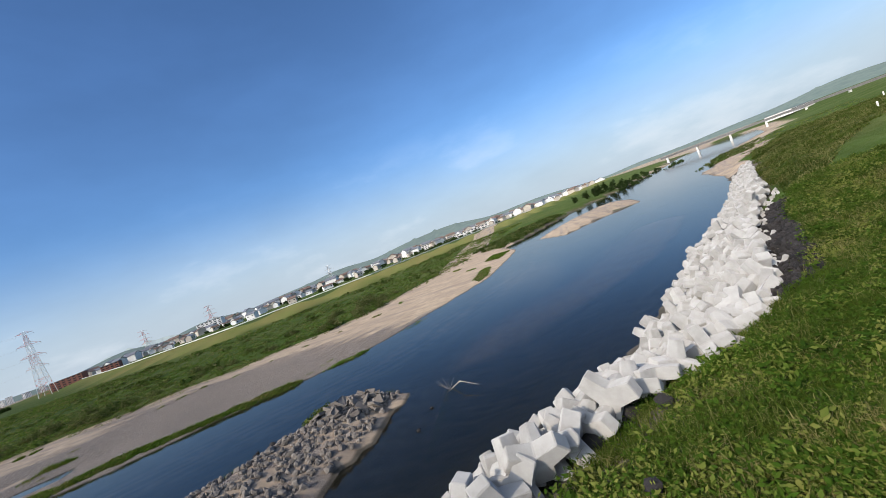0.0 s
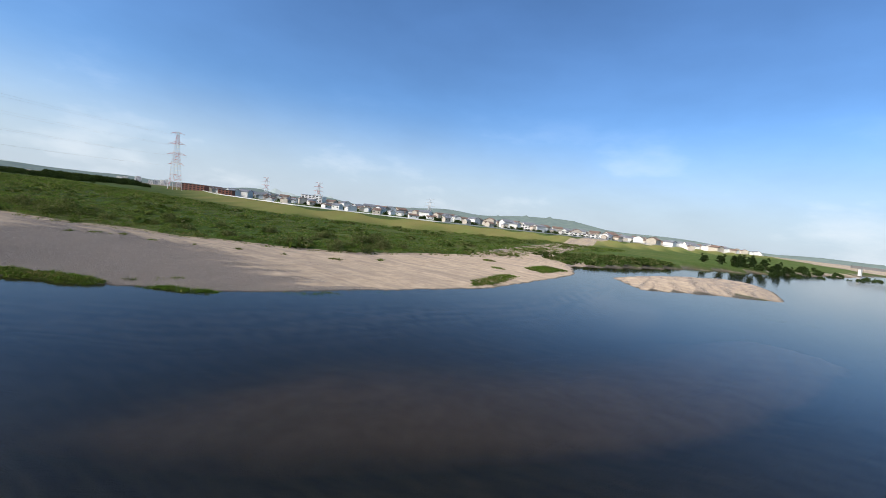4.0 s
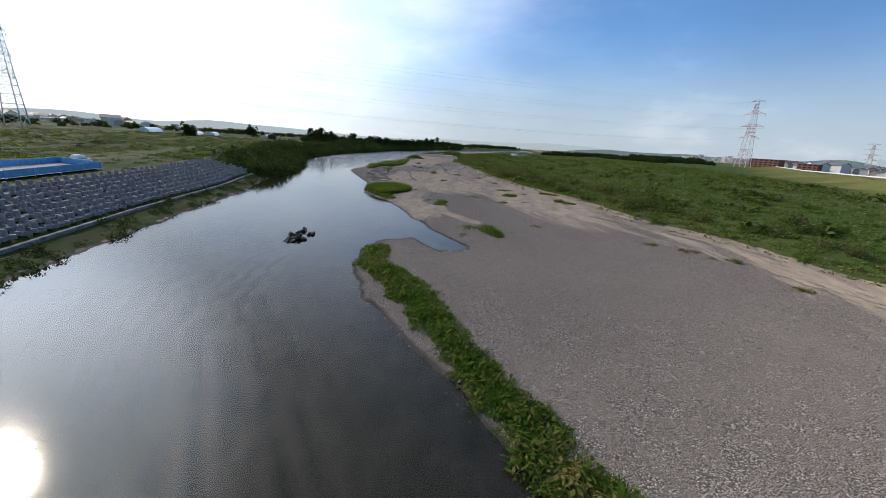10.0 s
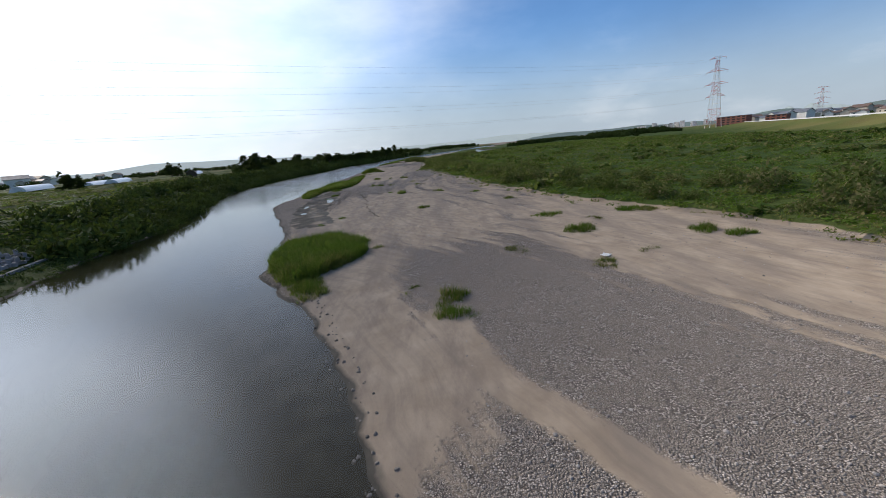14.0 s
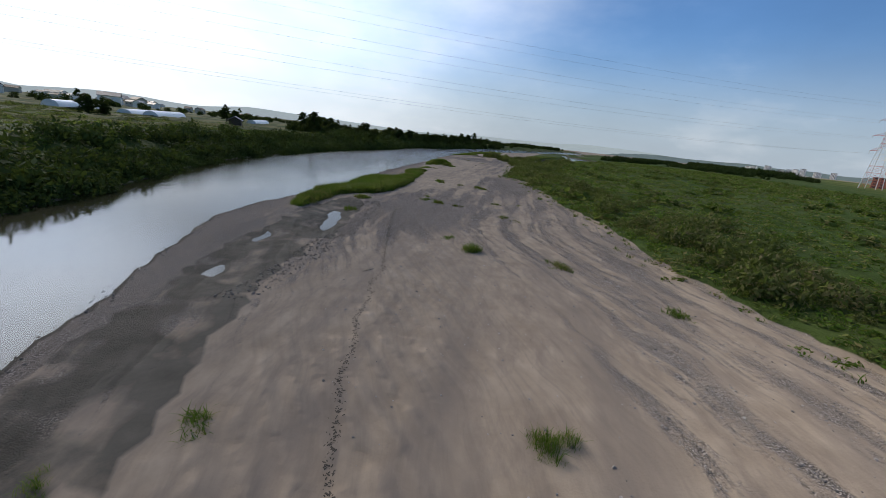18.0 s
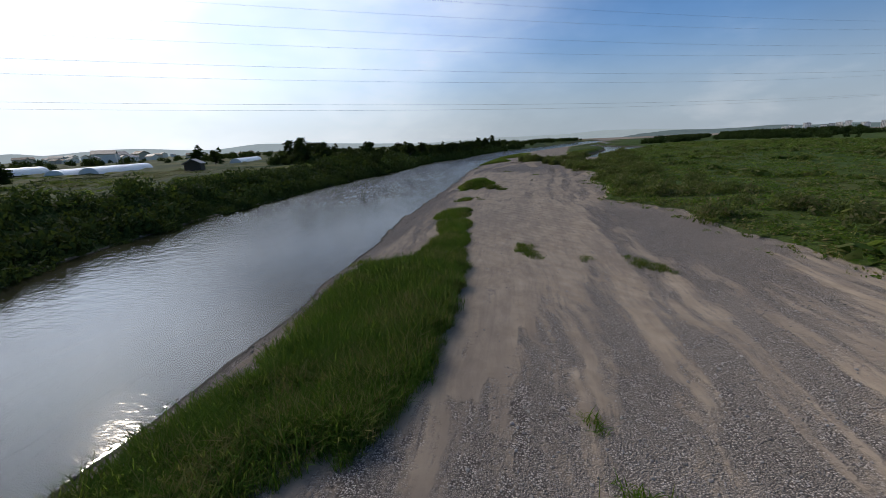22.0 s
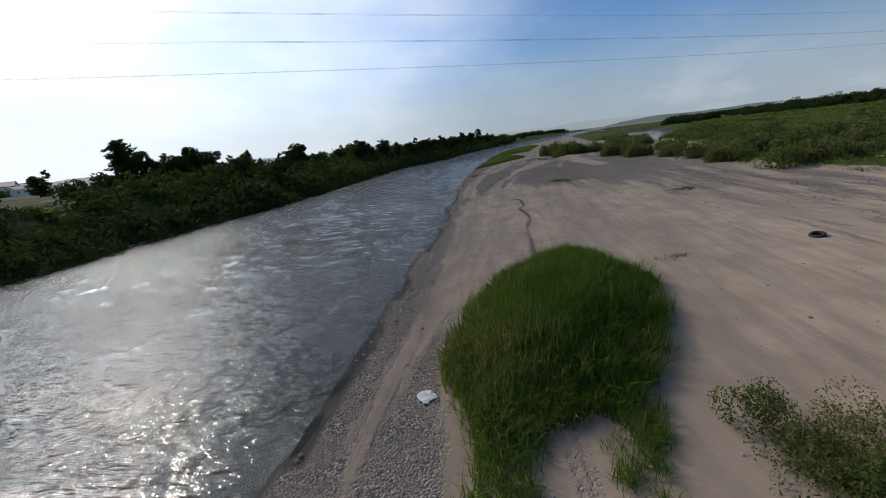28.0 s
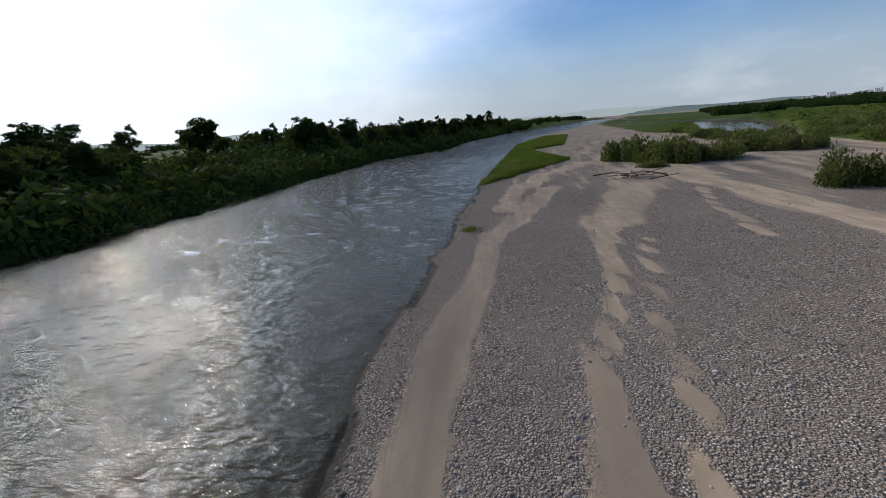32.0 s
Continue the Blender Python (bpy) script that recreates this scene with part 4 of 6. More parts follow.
for i in range(110):
    s = rng.uniform(0, seg.sum())
    k = np.searchsorted(np.cumsum(seg), s)
    a, b = lv[k], lv[k + 1]
    d = (b - a) / seg[k]
    p = a + d * (s - (np.cumsum(seg)[k] - seg[k])) + np.array([d[1], -d[0]]) * -rng.uniform(300, 950)
    copy_thing(HOUSES[rng.integers(0, 4)], pose(p[0], p[1], 3.9, 0, 0, rng.uniform(0, 180)))
# the rest of the town, too far to tell house from house
for mat_w, mat_r, seed in ((WHITE_WALL, ROOF_GREY, 1), (BEIGE_WALL, ROOF_BROWN, 2)):
    q = np.random.default_rng(seed)
    n = 420
    ang, rad = np.radians(np.where(q.uniform(size=n) < 0.8, q.uniform(72, 142, n), q.uniform(222, 262, n))), q.uniform(700, 1900, n)
    P = np.column_stack([-100 + rad * np.cos(ang), 60 + rad * np.sin(ang), np.full(n, 3.9)])
    P = P[~inside(P[:, :2], RIVER)]
    R, S = turns(len(P)), q.uniform(0.9, 1.9, len(P))
    (wv, wf), (rv, rf) = gable(12, 9, 6.0, 2.2)
    town = new("far_town")
    tagged(town, "many small white and beige houses with grey and brown roofs", "houses", kind="stuff")
    part("wall", strewn("wall", [(wv, wf)], P, S, R, mat_w), town)
    part("roof", strewn("roof", [(rv, rf)], P, S, R, mat_r), town)


def block_building(name, label, at, turn, sx, sy, storeys, wall_mat, category="building", bays=8):
    """A flat-roofed building with rows of windows."""
    ob = tagged(new(name), label, category)
    h_ = storeys * 3.1
    part("wall", done("wall", box(sx, sy, h_, 0.05, (0, 0, h_ / 2)), wall_mat), ob)
    part("roof", done("roof", box(sx + 0.6, sy + 0.6, 0.5, 0.05, (0, 0, h_ + 0.25)), ROOF_GREY), ob)
    pane = done("window", box(sx / bays * 0.6, 0.15, 1.5, 0.03), GLASS)
    for f in range(storeys):
        for b_ in range(bays):
            for side_ in (-1, 1):
                part("window", pane, ob, m=pose(((b_ + 0.5) / bays - 0.5) * sx, side_ * (sy / 2 + 0.03), f * 3.1 + 1.9))
    ob.matrix_basis = pose(*at, 0, 0, turn)
    return ob


block_building("school_building", "long white four-storey building beyond the levee", (-166, 800, 4), 8, 78, 16, 3, WHITE_WALL, bays=14)
block_building("factory_building", "long white low factory behind the levee", (-60, 760, 4), 14, 70, 22, 2, WHITE_WALL, bays=10)
block_building("brick_building", "red-brown brick building beside the pylon", (-640, 470, 4), 32, 36, 18, 4, BRICK_WALL, bays=6)
block_building("brick_building", "smaller red-brown building beside the pylon", (-600, 498, 4), 32, 22, 14, 3, BRICK_WALL, bays=4)
block_building("plant_building", "white industrial plant among the houses", (-560, 660, 4), 25, 42, 26, 6, WHITE_WALL, bays=6)
for i in range(11):
    f_ = i / 10 - 0.5
    block_building("apartment_block", "white high apartment block on the far slope", (-1810 + 128 * f_ + 16 * (i % 3), 1070 + 200 * f_ - 14 * (i % 2), 5), 25 + 14 * (i % 3), 15, 11, 5 + (i * 5) % 4, WHITE_WALL, "apartment block", 4)
block_building("river_office", "white flat-roofed building beyond the east levee", (225, 175, 5), 40, 18, 10, 3, WHITE_WALL, bays=6)
block_building("warehouse", "white warehouse with a low roof upstream", (430, 640, 5), 40, 90, 30, 2, WHITE_WALL, bays=10)

# the low white wall along the levee's crown, in lengths
for name_, line_, z_, span in (("levee_wall", LEVEE[1:7], 7.4, 40.0),):
    L = np.array(line_, float)
    for a, b in zip(L[:-1], L[1:]):
        m_ = max(1, int(np.hypot(*(b - a)) / span))
        for k in range(m_):
            p, q_ = a + (b - a) * k / m_, a + (b - a) * (k + 1) / m_
            c, ln = (p + q_) / 2, np.hypot(*(q_ - p))
            tagged(new(name_, done(name_, box(ln - 0.05, 0.5, 0.6, 0.04), ROAD_EDGE)), "low white wall on the levee's crown", "wall", "levee wall lengths", "structure").matrix_basis = pose(c[0], c[1], z_ + 0.35, 0, 0, math.degrees(math.atan2(*(q_ - p)[::-1])))


# ---- pylons and cables ----
def pylon(label, at, turn, height, mats, width=11.0, arms=((0.98, 9), (0.80, 12), (0.62, 13), (0.45, 11))):
    ob = tagged(new("pylon"), label, "pylon", "power line pylons")
    half = lambda f: (width / 2) * (1 - f) ** 1.15 + 1.3 * f + 0.2
    levels = [0, 0.10, 0.19, 0.27, 0.345, 0.41, 0.47, 0.53, 0.585, 0.64, 0.69, 0.74, 0.79, 0.84, 0.89, 0.94, 1.0]
    corners = ((-1, -1), (1, -1), (1, 1), (-1, 1))
    at_ = lambda f, c: np.array([c[0] * half(f), c[1] * half(f), f * height])
    leg_r = 0.24
    for c in corners:
        part("leg", tubes("leg", [(at_(a, c), at_(b, c), leg_r * (1.3 - a), leg_r * (1.3 - b)) for a, b in zip(levels[:-1], levels[1:])], mats[1]), ob)
    for k, (a, b) in enumerate(zip(levels[:-1], levels[1:])):
        for c, d in zip(corners, corners[1:] + corners[:1]):
            for seg_ in ((at_(a, c), at_(b, d), 0.10, 0.10), (at_(a, d), at_(b, c), 0.10, 0.10), (at_(b, c), at_(b, d), 0.11, 0.11)):
                part("brace", tubes("brace", [seg_], mats[(k // 3) % 2], 4), ob, "red brace" if mats[0] is RED_STEEL and not (k // 3) % 2 else "")
    for f, reach in arms:
        for side_ in (-1, 1):
            tip = np.array([side_ * reach, 0, f * height - 0.4])
            segs = [(at_(f, (side_, e)), tip, 0.16, 0.07) for e in (-1, 1)] + [(at_(min(f + 0.035, 1), (side_, e)), tip, 0.13, 0.06) for e in (-1, 1)]
            for t_ in (0.3, 0.6):
                p0, p1 = (at_(f, (side_, e)) * (1 - t_) + tip * t_ for e in (-1, 1))
                segs.append((p0, p1, 0.07, 0.07))
            arm = part("cross_arm", tubes("cross_arm", segs, mats[0], 4), ob)
            part("insulator", tubes("insulator", [(tip, tip - [0, 0, 2.4], 0.14, 0.14)], GREY_STEEL, 6), arm)
    ob.matrix_basis = pose(*at, 0, 0, turn)
    return ob


PYLON_N, PYLON_S = (-592, 408, 4.0), (-231, -190, 5.0)
run_turn = math.degrees(math.atan2(PYLON_S[1] - PYLON_N[1], PYLON_S[0] - PYLON_N[0])) + 90
pylon("tall red and white steel lattice pylon beyond the levee", PYLON_N, run_turn, 84, (RED_STEEL, WHITE_STEEL), 13)
pylon("tall grey steel lattice pylon in the fields", PYLON_S, run_turn, 60, (GREY_STEEL, GREY_STEEL), 10)
pylon("distant red and white lattice pylon among houses", (-640, 760, 4), 20, 52, (RED_STEEL, WHITE_STEEL), 10)
pylon("distant red and white lattice pylon near the plant", (-900, 840, 4), 35, 58, (RED_STEEL, WHITE_STEEL), 10)
pylon("far grey lattice pylon over the town", (-420, 900, 4), 10, 46, (GREY_STEEL, WHITE_STEEL), 9)
mN, mS = pose(*PYLON_N, 0, 0, run_turn), pose(*PYLON_S, 0, 0, run_turn)
for f, reach, zn, zs in ((0.98, 9, 84, 60), (0.80, 12, 84, 60), (0.62, 13, 84, 60), (0.45, 11, 84, 60)):
    for side_ in (-1, 1):
        a, b = mN @ Vector((side_ * reach, 0, f * zn - 2.9)), mS @ Vector((side_ * reach, 0, f * zs - 2.9))
        for o in (-0.35, 0.35):
            pts = []
            for k in range(41):
                t_ = k / 40
                p = a.lerp(b, t_)
                pts.append((p.x + o, p.y, p.z - 4 * 8.0 * t_ * (1 - t_)))
            cable = tagged(new("power_cable", tubes("power_cable", [(p, q_, 0.015, 0.015) for p, q_ in zip(pts[:-1], pts[1:])], WIRE, 4)), "thin dark power cable slung across the river", "cable", "power line cables")

# the road bridge upstream
bridge = tagged(new("road_bridge"), "grey concrete road bridge on slim piers", "bridge")
part("deck", done("deck", box(230, 9, 1.6, 0.1, (0, 0, 8.6)), OLD_CONCRETE), bridge)
part("parapet", done("parapet", box(230, 0.4, 1.0, 0.05, (0, -4.6, 9.9)), OLD_CONCRETE), bridge)
part("parapet", done("parapet", box(230, 0.4, 1.0, 0.05, (0, 4.6, 9.9)), OLD_CONCRETE), bridge)
for k in range(7):
    part("pier", done("pier", box(2.2, 6, 9.4, 0.3, (-108 + 36 * k, 0, 3.3)), WHITE_WALL), bridge)
bridge.matrix_basis = pose(333, 536, 0, 0, 0, -32)


# ---- trees ----
def tree_kind(label, height, spread, seed, clumps=120, leaves=110, leaf=0.27, trunk=0.32, group="trees on the south bank"):
    q = np.random.default_rng(seed)
    ob = tagged(new("tree"), label, "tree", group)
    segs, tips, limbs = [], [], []
    p, r = np.array([0, 0, -0.4]), trunk
    for k in range(5):
        n = p + [q.normal() * 0.25, q.normal() * 0.25, height * 0.13]
        segs.append((p, n, r, r * 0.86))
        p, r = n, r * 0.86
        if k:
            for _ in range(2 + k // 2):
                a, l = q.uniform(0, 2 * np.pi), spread * q.uniform(0.45, 0.9) * (1.1 - k * 0.12)
                e = p + [np.cos(a) * l, np.sin(a) * l, height * q.uniform(0.05, 0.26)]
                m_ = (p + e) / 2 + [0, 0, -0.2]
                limbs.append([(p, m_, r * 0.5, r * 0.32), (m_, e, r * 0.32, r * 0.12)])
                tips.append(e)
                for _ in range(2):
                    e2 = m_ + q.normal(size=3) * spread * 0.28 + [0, 0, height * 0.08]
                    limbs[-1].append((m_, e2, r * 0.22, r * 0.06))
                    tips.append(e2)
    tips.append(p + [0, 0, height * 0.25])
    segs.append((p, tips[-1], r, r * 0.2))
    part("trunk", tubes("trunk", segs, BARK, 7), ob)
    for limb in limbs:
        part("limb", tubes("limb", limb, BARK, 5), ob)
    tips = np.array(tips)
    c = tips[q.integers(0, len(tips), clumps)] + q.normal(size=(clumps, 3)) * spread * 0.10
    kinds = [leaf_kind(leaves, leaf / 1.6, 0.8, 0.3) for _ in range(3)]
    S = q.uniform(0.7, 1.25, clumps) * spread * 0.30
    part("crown", strewn("crown", kinds, c - np.array([0, 0, 0.3]) * S[:, None], np.column_stack([S, S, S * 0.8]), turns(clumps, 0.5), TREE_LEAF), ob)
    return ob


TREES = [tree_kind("dark broad-leaved tree on the wooded south bank", 12, 5.0, 41), tree_kind("spreading dark tree with a flat layered crown", 10, 6.2, 42, 130),
         tree_kind("tall dark tree with an open crown", 14, 4.6, 43, 130), tree_kind("low rounded dark tree beside the river", 8, 4.4, 44, 120)]
TREE_AT = [(-338, -64, 2, 1.05), (-348, -70, 0, 0.95), (-366, -82, 3, 1.1), (-378, -84, 0, 0.9), (-388, -86, 0, 1.0), (-397, -88, 2, 0.9), (-404, -80, 3, 1.0), (-406, -60, 1, 1.0),
           (-412, -36, 0, 0.9), (-424, -38, 3, 1.1), (-434, -34, 0, 0.85), (-444, -30, 3, 1.0), (-455, -26, 0, 0.8), (-466, -22, 3, 1.1), (-448, -54, 1, 0.9), (-470, -58, 3, 1.0),
           (-478, -22, 0, 0.9), (-492, -20, 3, 1.15), (-508, -18, 0, 0.9), (-524, -16, 3, 1.1), (-545, -14, 0, 0.95), (-565, -12, 3, 1.2), (-590, -8, 0, 1.0), (-256, -112, 3, 1.1), (-264, -116, 3, 1.0),
           (-375, -138, 3, 1.2), (-353, -128, 3, 1.2), (-334, -60, 3, 0.7), (-408, -44, 3, 0.8), (-398, -48, 3, 0.7), (-343, -42, 3, 0.75), (-352, -46, 0, 0.62), (-360, -52, 3, 0.85), (-356, -62, 2, 0.8), (-370, -58, 3, 0.8), (-340, -54, 0, 0.8), (-342, -32, 3, 0.66), (-348, -34, 3, 0.72), (-354, -37, 0, 0.5), (-360, -39, 3, 0.66), (-364, -70, 0, 0.95), (-352, -78, 2, 0.95)]
for i, t_ in enumerate(TREES):
    t_.matrix_basis = pose(-620 - 14 * i, -14 + 6 * i, float(ground_at(-620 - 14 * i, -14 + 6 * i)[0]) - 0.2)
for x, y, k, s in TREE_AT:
    z_ = float(ground_at(x, y)[0])
    c = copy_thing(TREES[k], pose(x, y, z_ - 0.2, 0, 0, rng.uniform(0, 360)))
    s *= 0.98 if x < -400 else 0.88
    c.scale = (s, s, s * rng.uniform(0.85, 1.0))
# the wooded point upstream and the far woods
for x, y, s in ((62, 322, 0.6), (70, 326, 0.7), (78, 330, 0.8), (87, 334, 0.85), (95, 340, 0.85), (104, 348, 0.8), (112, 356, 0.6), (84, 344, 0.8), (100, 334, 0.5)):
    c = copy_thing(TREES[3], pose(x, y, float(ground_at(x, y)[0]) - 0.2, 0, 0, rng.uniform(0, 360)))
    c.scale = (s, s, s)
FAR_TREES = [leaf_kind(330, 0.13, 1.0, 0.3) for _ in range(4)]
for label, poly, n, s in (("dense dark riverside wood far downstream", [(-600, 2), (-640, -40), (-1500, 120), (-1500, 220), (-900, 70), (-640, 14)], 260, 6.0),
                          ("line of trees on the far side of the bar", [(-620, 150), (-1300, 420), (-1300, 500), (-640, 200)], 220, 5.5),
                          ("dense dark thicket under the bank trees", [(-330, -38), (-330, -75), (-372, -92), (-385, -70), (-366, -38)], 100, 3.3),
                          ("dense dark riverside wood round the bend", [(-410, -40), (-420, -60), (-620, -32), (-620, 0), (-540, -12), (-470, -20), (-430, -33)], 190, 4.6),
                          ("trees scattered among the southern fields", [(-100, -170), (-420, -250), (-900, -160), (-900, -420), (-60, -520)], 200, 5.0),
                          ("dark trees along the foot of the levee town", [(-900, 690), (-300, 480), (-60, 560), (60, 900), (-200, 1000), (-900, 1000)], 420, 4.2),
                          ("wooded ridge beyond the far channel", [(-700, 300), (-1600, 640), (-1600, 820), (-700, 440)], 300, 8.0),
                          ("trees between the belt and the levee road", [(-560, 300), (-700, 250), (-1000, 380), (-900, 420)], 120, 5.0),
                          ("bushes and trees upstream of the point", [(60, 300), (110, 330), (230, 500), (160, 470)], 60, 3.0),
                          ("trees beyond the east levee", [(260, 200), (420, 380), (800, 900), (900, 700), (420, 180)], 70, 4.5)):
    P = filled(poly, n / 1e5 * 1.0)
    while len(P) < n:
        P = np.vstack([P, filled(poly, n / 5e4)])
    P = P[:n]
    S = rng.uniform(0.6, 1.3, n) * s
    tagged(new("far_woods", strewn("far_woods", FAR_TREES, settled(P, 0.5), np.column_stack([S, S, S * 1.25]), turns(n, 0.1), TREE_LEAF)), label, "trees", kind="stuff")


# ---- armour blocks of the east bank ----
def armour_block():
    """A four-legged concrete block: three flat tapered legs in one plane, a fourth upright, chamfered edges."""
    bm = bmesh.new()
    top, low = {}, {}
    for k in range(3):
        a = k * 2 * math.pi / 3
        for key, r, o in (("in", 0.45, math.pi / 3), ("mid", 0.50, 0.0)):
            top[key, k] = bm.verts.new((r * math.cos(a + o), r * math.sin(a + o), 0.30))
        low["in", k] = bm.verts.new((0.45 * math.cos(a + math.pi / 3), 0.45 * math.sin(a + math.pi / 3), -0.36))
        for side_ in (-1, 1):
            x, y = 1.18, side_ * 0.37
            top[side_, k] = bm.verts.new((x * math.cos(a) - y * math.sin(a), x * math.sin(a) + y * math.cos(a), 0.22))
            low[side_, k] = bm.verts.new((x * math.cos(a) - y * math.sin(a), x * math.sin(a) + y * math.cos(a), -0.34))
    hub, crown = [], []
    for k in range(3):
        p = (k + 2) % 3
        bm.faces.new((top["in", p], top[-1, k], top[1, k], top["in", k], top["mid", k]))
        bm.faces.new((low["in", p], low[-1, k], top[-1, k], top["in", p]))
        bm.faces.new((low[-1, k], low[1, k], top[1, k], top[-1, k]))
        bm.faces.new((low[1, k], low["in", k], top["in", k], top[1, k]))
        hub += [top["mid", k], top["in", k]]
    crown = [bm.verts.new((v.co.x * 0.72, v.co.y * 0.72, 1.14)) for v in hub]
    for k in range(6):
        bm.faces.new((hub[k], hub[(k + 1) % 6], crown[(k + 1) % 6], crown[k]))
    bm.faces.new(crown)
    bm.faces.new([v for k in (2, 1, 0) for v in (low["in", k], low[1, k], low[-1, k])])
    bmesh.ops.bevel(bm, geom=bm.edges[:], offset=0.045, segments=1, affect="EDGES")
    bmesh.ops.triangulate(bm, faces=bm.faces[:])
    bm.verts.index_update()
    out = np.array([v.co[:] for v in bm.verts]), np.array([[v.index for v in f.verts] for f in bm.faces])
    bm.free()
    return out


BLOCK = armour_block()
block_mesh = mesh_of("armour_block", *BLOCK, CONCRETE)
TOE = np.array([(-8.5, 16.5), (-2.2, 22.2), (3, 26.7), (9, 31.4), (14.3, 38.4), (18.5, 44.8), (25.5, 56), (35.5, 69.4), (45.6, 84.8), (60.5, 110.7)], float)
CREST = np.array([(-3, 11), (2, 17), (7, 21.2), (14.0, 24.6), (18.3, 28.8), (22.2, 37.1), (28.5, 49), (40, 66), (47, 80), (61.5, 106)], float)


def along(L, t):
    s = np.concatenate([[0], np.cumsum(np.hypot(*np.diff(L, axis=0).T))])
    s /= s[-1]
    return np.column_stack([np.interp(t, s, L[:, 0]), np.interp(t, s, L[:, 1])])


near, far_blocks = [], []
rows_n, cols_n = 82, 7
for i in range(rows_n):
    for j in range(cols_n):
        t_ = np.array([(i + 0.5 * (j % 2) + rng.normal() * 0.12) / rows_n])
        f = (j + 0.62 + rng.normal() * 0.10) / cols_n
        p = along(TOE, t_)[0] * (1 - f) + along(CREST, t_)[0] * f
        z_ = 0.05 + 3.7 * f
        (near if i < 42 else far_blocks).append((p[0], p[1], z_ + 0.15 + rng.normal() * 0.28))
T = spin(len(near))
for (x, y, z_), R in zip(near, T):
    ob = tagged(new("armour_block", block_mesh), "pale four-legged concrete armour block piled on the bank", "concrete block", "armour blocks on the east bank")
    s = rng.uniform(0.94, 1.10)
    ob.matrix_basis = Matrix.Translation((x, y, z_)) @ Matrix(R.tolist()).to_4x4() @ Matrix.Diagonal((s, s, s, 1))
fb = np.array(far_blocks)
tagged(new("armour_block_bank", strewn("armour_block_bank", [BLOCK], fb, rng.uniform(0.98, 1.14, len(fb)), spin(len(fb)), CONCRETE)),
       "bank of pale four-legged concrete blocks running upstream", "concrete blocks", kind="stuff")
# dark rubble behind the blocks, with a row of half-buried blocks
strip = [(17.8, 26.6), (20.4, 27.8), (24.4, 35.2), (30.6, 47), (35, 53), (33.5, 54), (28.6, 49.4), (21.4, 38), (17, 29.6)]
P = filled(strip, 22)
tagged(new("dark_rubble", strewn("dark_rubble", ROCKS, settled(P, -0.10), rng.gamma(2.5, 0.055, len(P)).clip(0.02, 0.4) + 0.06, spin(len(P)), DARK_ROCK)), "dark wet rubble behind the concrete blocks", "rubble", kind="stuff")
for k in range(26):
    p = along(np.array([(18.6, 28.6), (20.2, 31.6), (22.8, 37.2), (29.9, 49), (41.2, 65)], float), np.array([k / 25]))[0] + rng.normal(0, 0.25, 2)
    tagged(new("half_buried_block", done("half_buried_block", box(0.34, 0.30, 0.62, 0.06), CONCRETE)), "pale concrete block end standing out of dark rubble", "concrete block", "half-buried blocks").matrix_basis = pose(p[0], p[1], float(ground_at(*p)[0]) + 0.22, rng.normal(0, 25), rng.normal(0, 25), rng.uniform(0, 90))
for x, y, s in ((5.4, 20.2, 0.8), (7.2, 21.4, 0.75), (8.6, 20.4, 0.55), (6.4, 15.0, 0.4)):
    V, F = ROCKS[int(rng.integers(0, 4))]
    tagged(new("boulder", mesh_of("boulder", V * s, F, DARK_ROCK)), "dark rounded boulder half hidden in bank grass", "boulder").matrix_basis = pose(x, y, float(ground_at(x, y)[0]) + 0.3, 0, 0, rng.uniform(0, 360))

# ---- stone spur with slabs, bush and driftwood ----
spur = [(-25, 30.8), (-18.5, 41.1), (-13.7, 42.7), (-10.2, 40.4), (-10.9, 33.4), (-13.5, 26.4), (-15.5, 20.5), (-27, 21.5)]
P = filled(spur, 5.0)
tagged(new("spur_rubble", strewn("spur_rubble", ROCKS, settled(P, -0.08), rng.uniform(0.16, 0.42, len(P)), spin(len(P)), ROCK)), "grey broken stone heaped into a spur", "rubble", kind="stuff")
for i in range(34):
    x, y = np.clip(rng.normal(-13.9, 1.3), -16.3, -11.4), np.clip(rng.normal(38.7, 1.6), 35.6, 41.1)
    bm = box(rng.uniform(0.9, 1.9), rng.uniform(0.7, 1.2), rng.uniform(0.16, 0.34), 0.04)
    for v in bm.verts:
        v.co += Vector(rng.normal(0, 0.06, 3))
    tagged(new("stone_slab", done("stone_slab", bm, ROCK)), "broken grey stone slab lying tilted on the spur", "stone slab", "slabs on the spur").matrix_basis = pose(x, y, float(ground_at(x, y)[0]) + 0.35, rng.normal(0, 22), rng.normal(0, 22), rng.uniform(0, 360))
P = filled(round_poly(-17.7, 39.2, 1.6, 2.4, 30), 2.6)
tagged(new("spur_bush", strewn("spur_bush", BUSH, settled(P), rng.uniform(0.9, 1.5, len(P)), turns(len(P), 0.2), BANK_GRASS)), "green willow bush on the stone spur", "bush")
for cx, cy in ((-18, 24), (-20, 30), (-11.4, 41.5)):
    grass_patch("grass_tuft", "green grass tuft between the spur's stones", round_poly(cx, cy, 0.9, 0.8), 0.6, BANK_GRASS, 8, LOW, "tufts on the spur")
branch = tagged(new("driftwood_branch"), "bleached bare branch standing in the water", "driftwood")
part("stem", tubes("stem", [((-8.6, 41.5, -0.3), (-7.0, 40.4, 0.7), 0.07, 0.05), ((-7.0, 40.4, 0.7), (-5.2, 38.9, 0.5), 0.05, 0.02)], DRIFT, 6), branch)
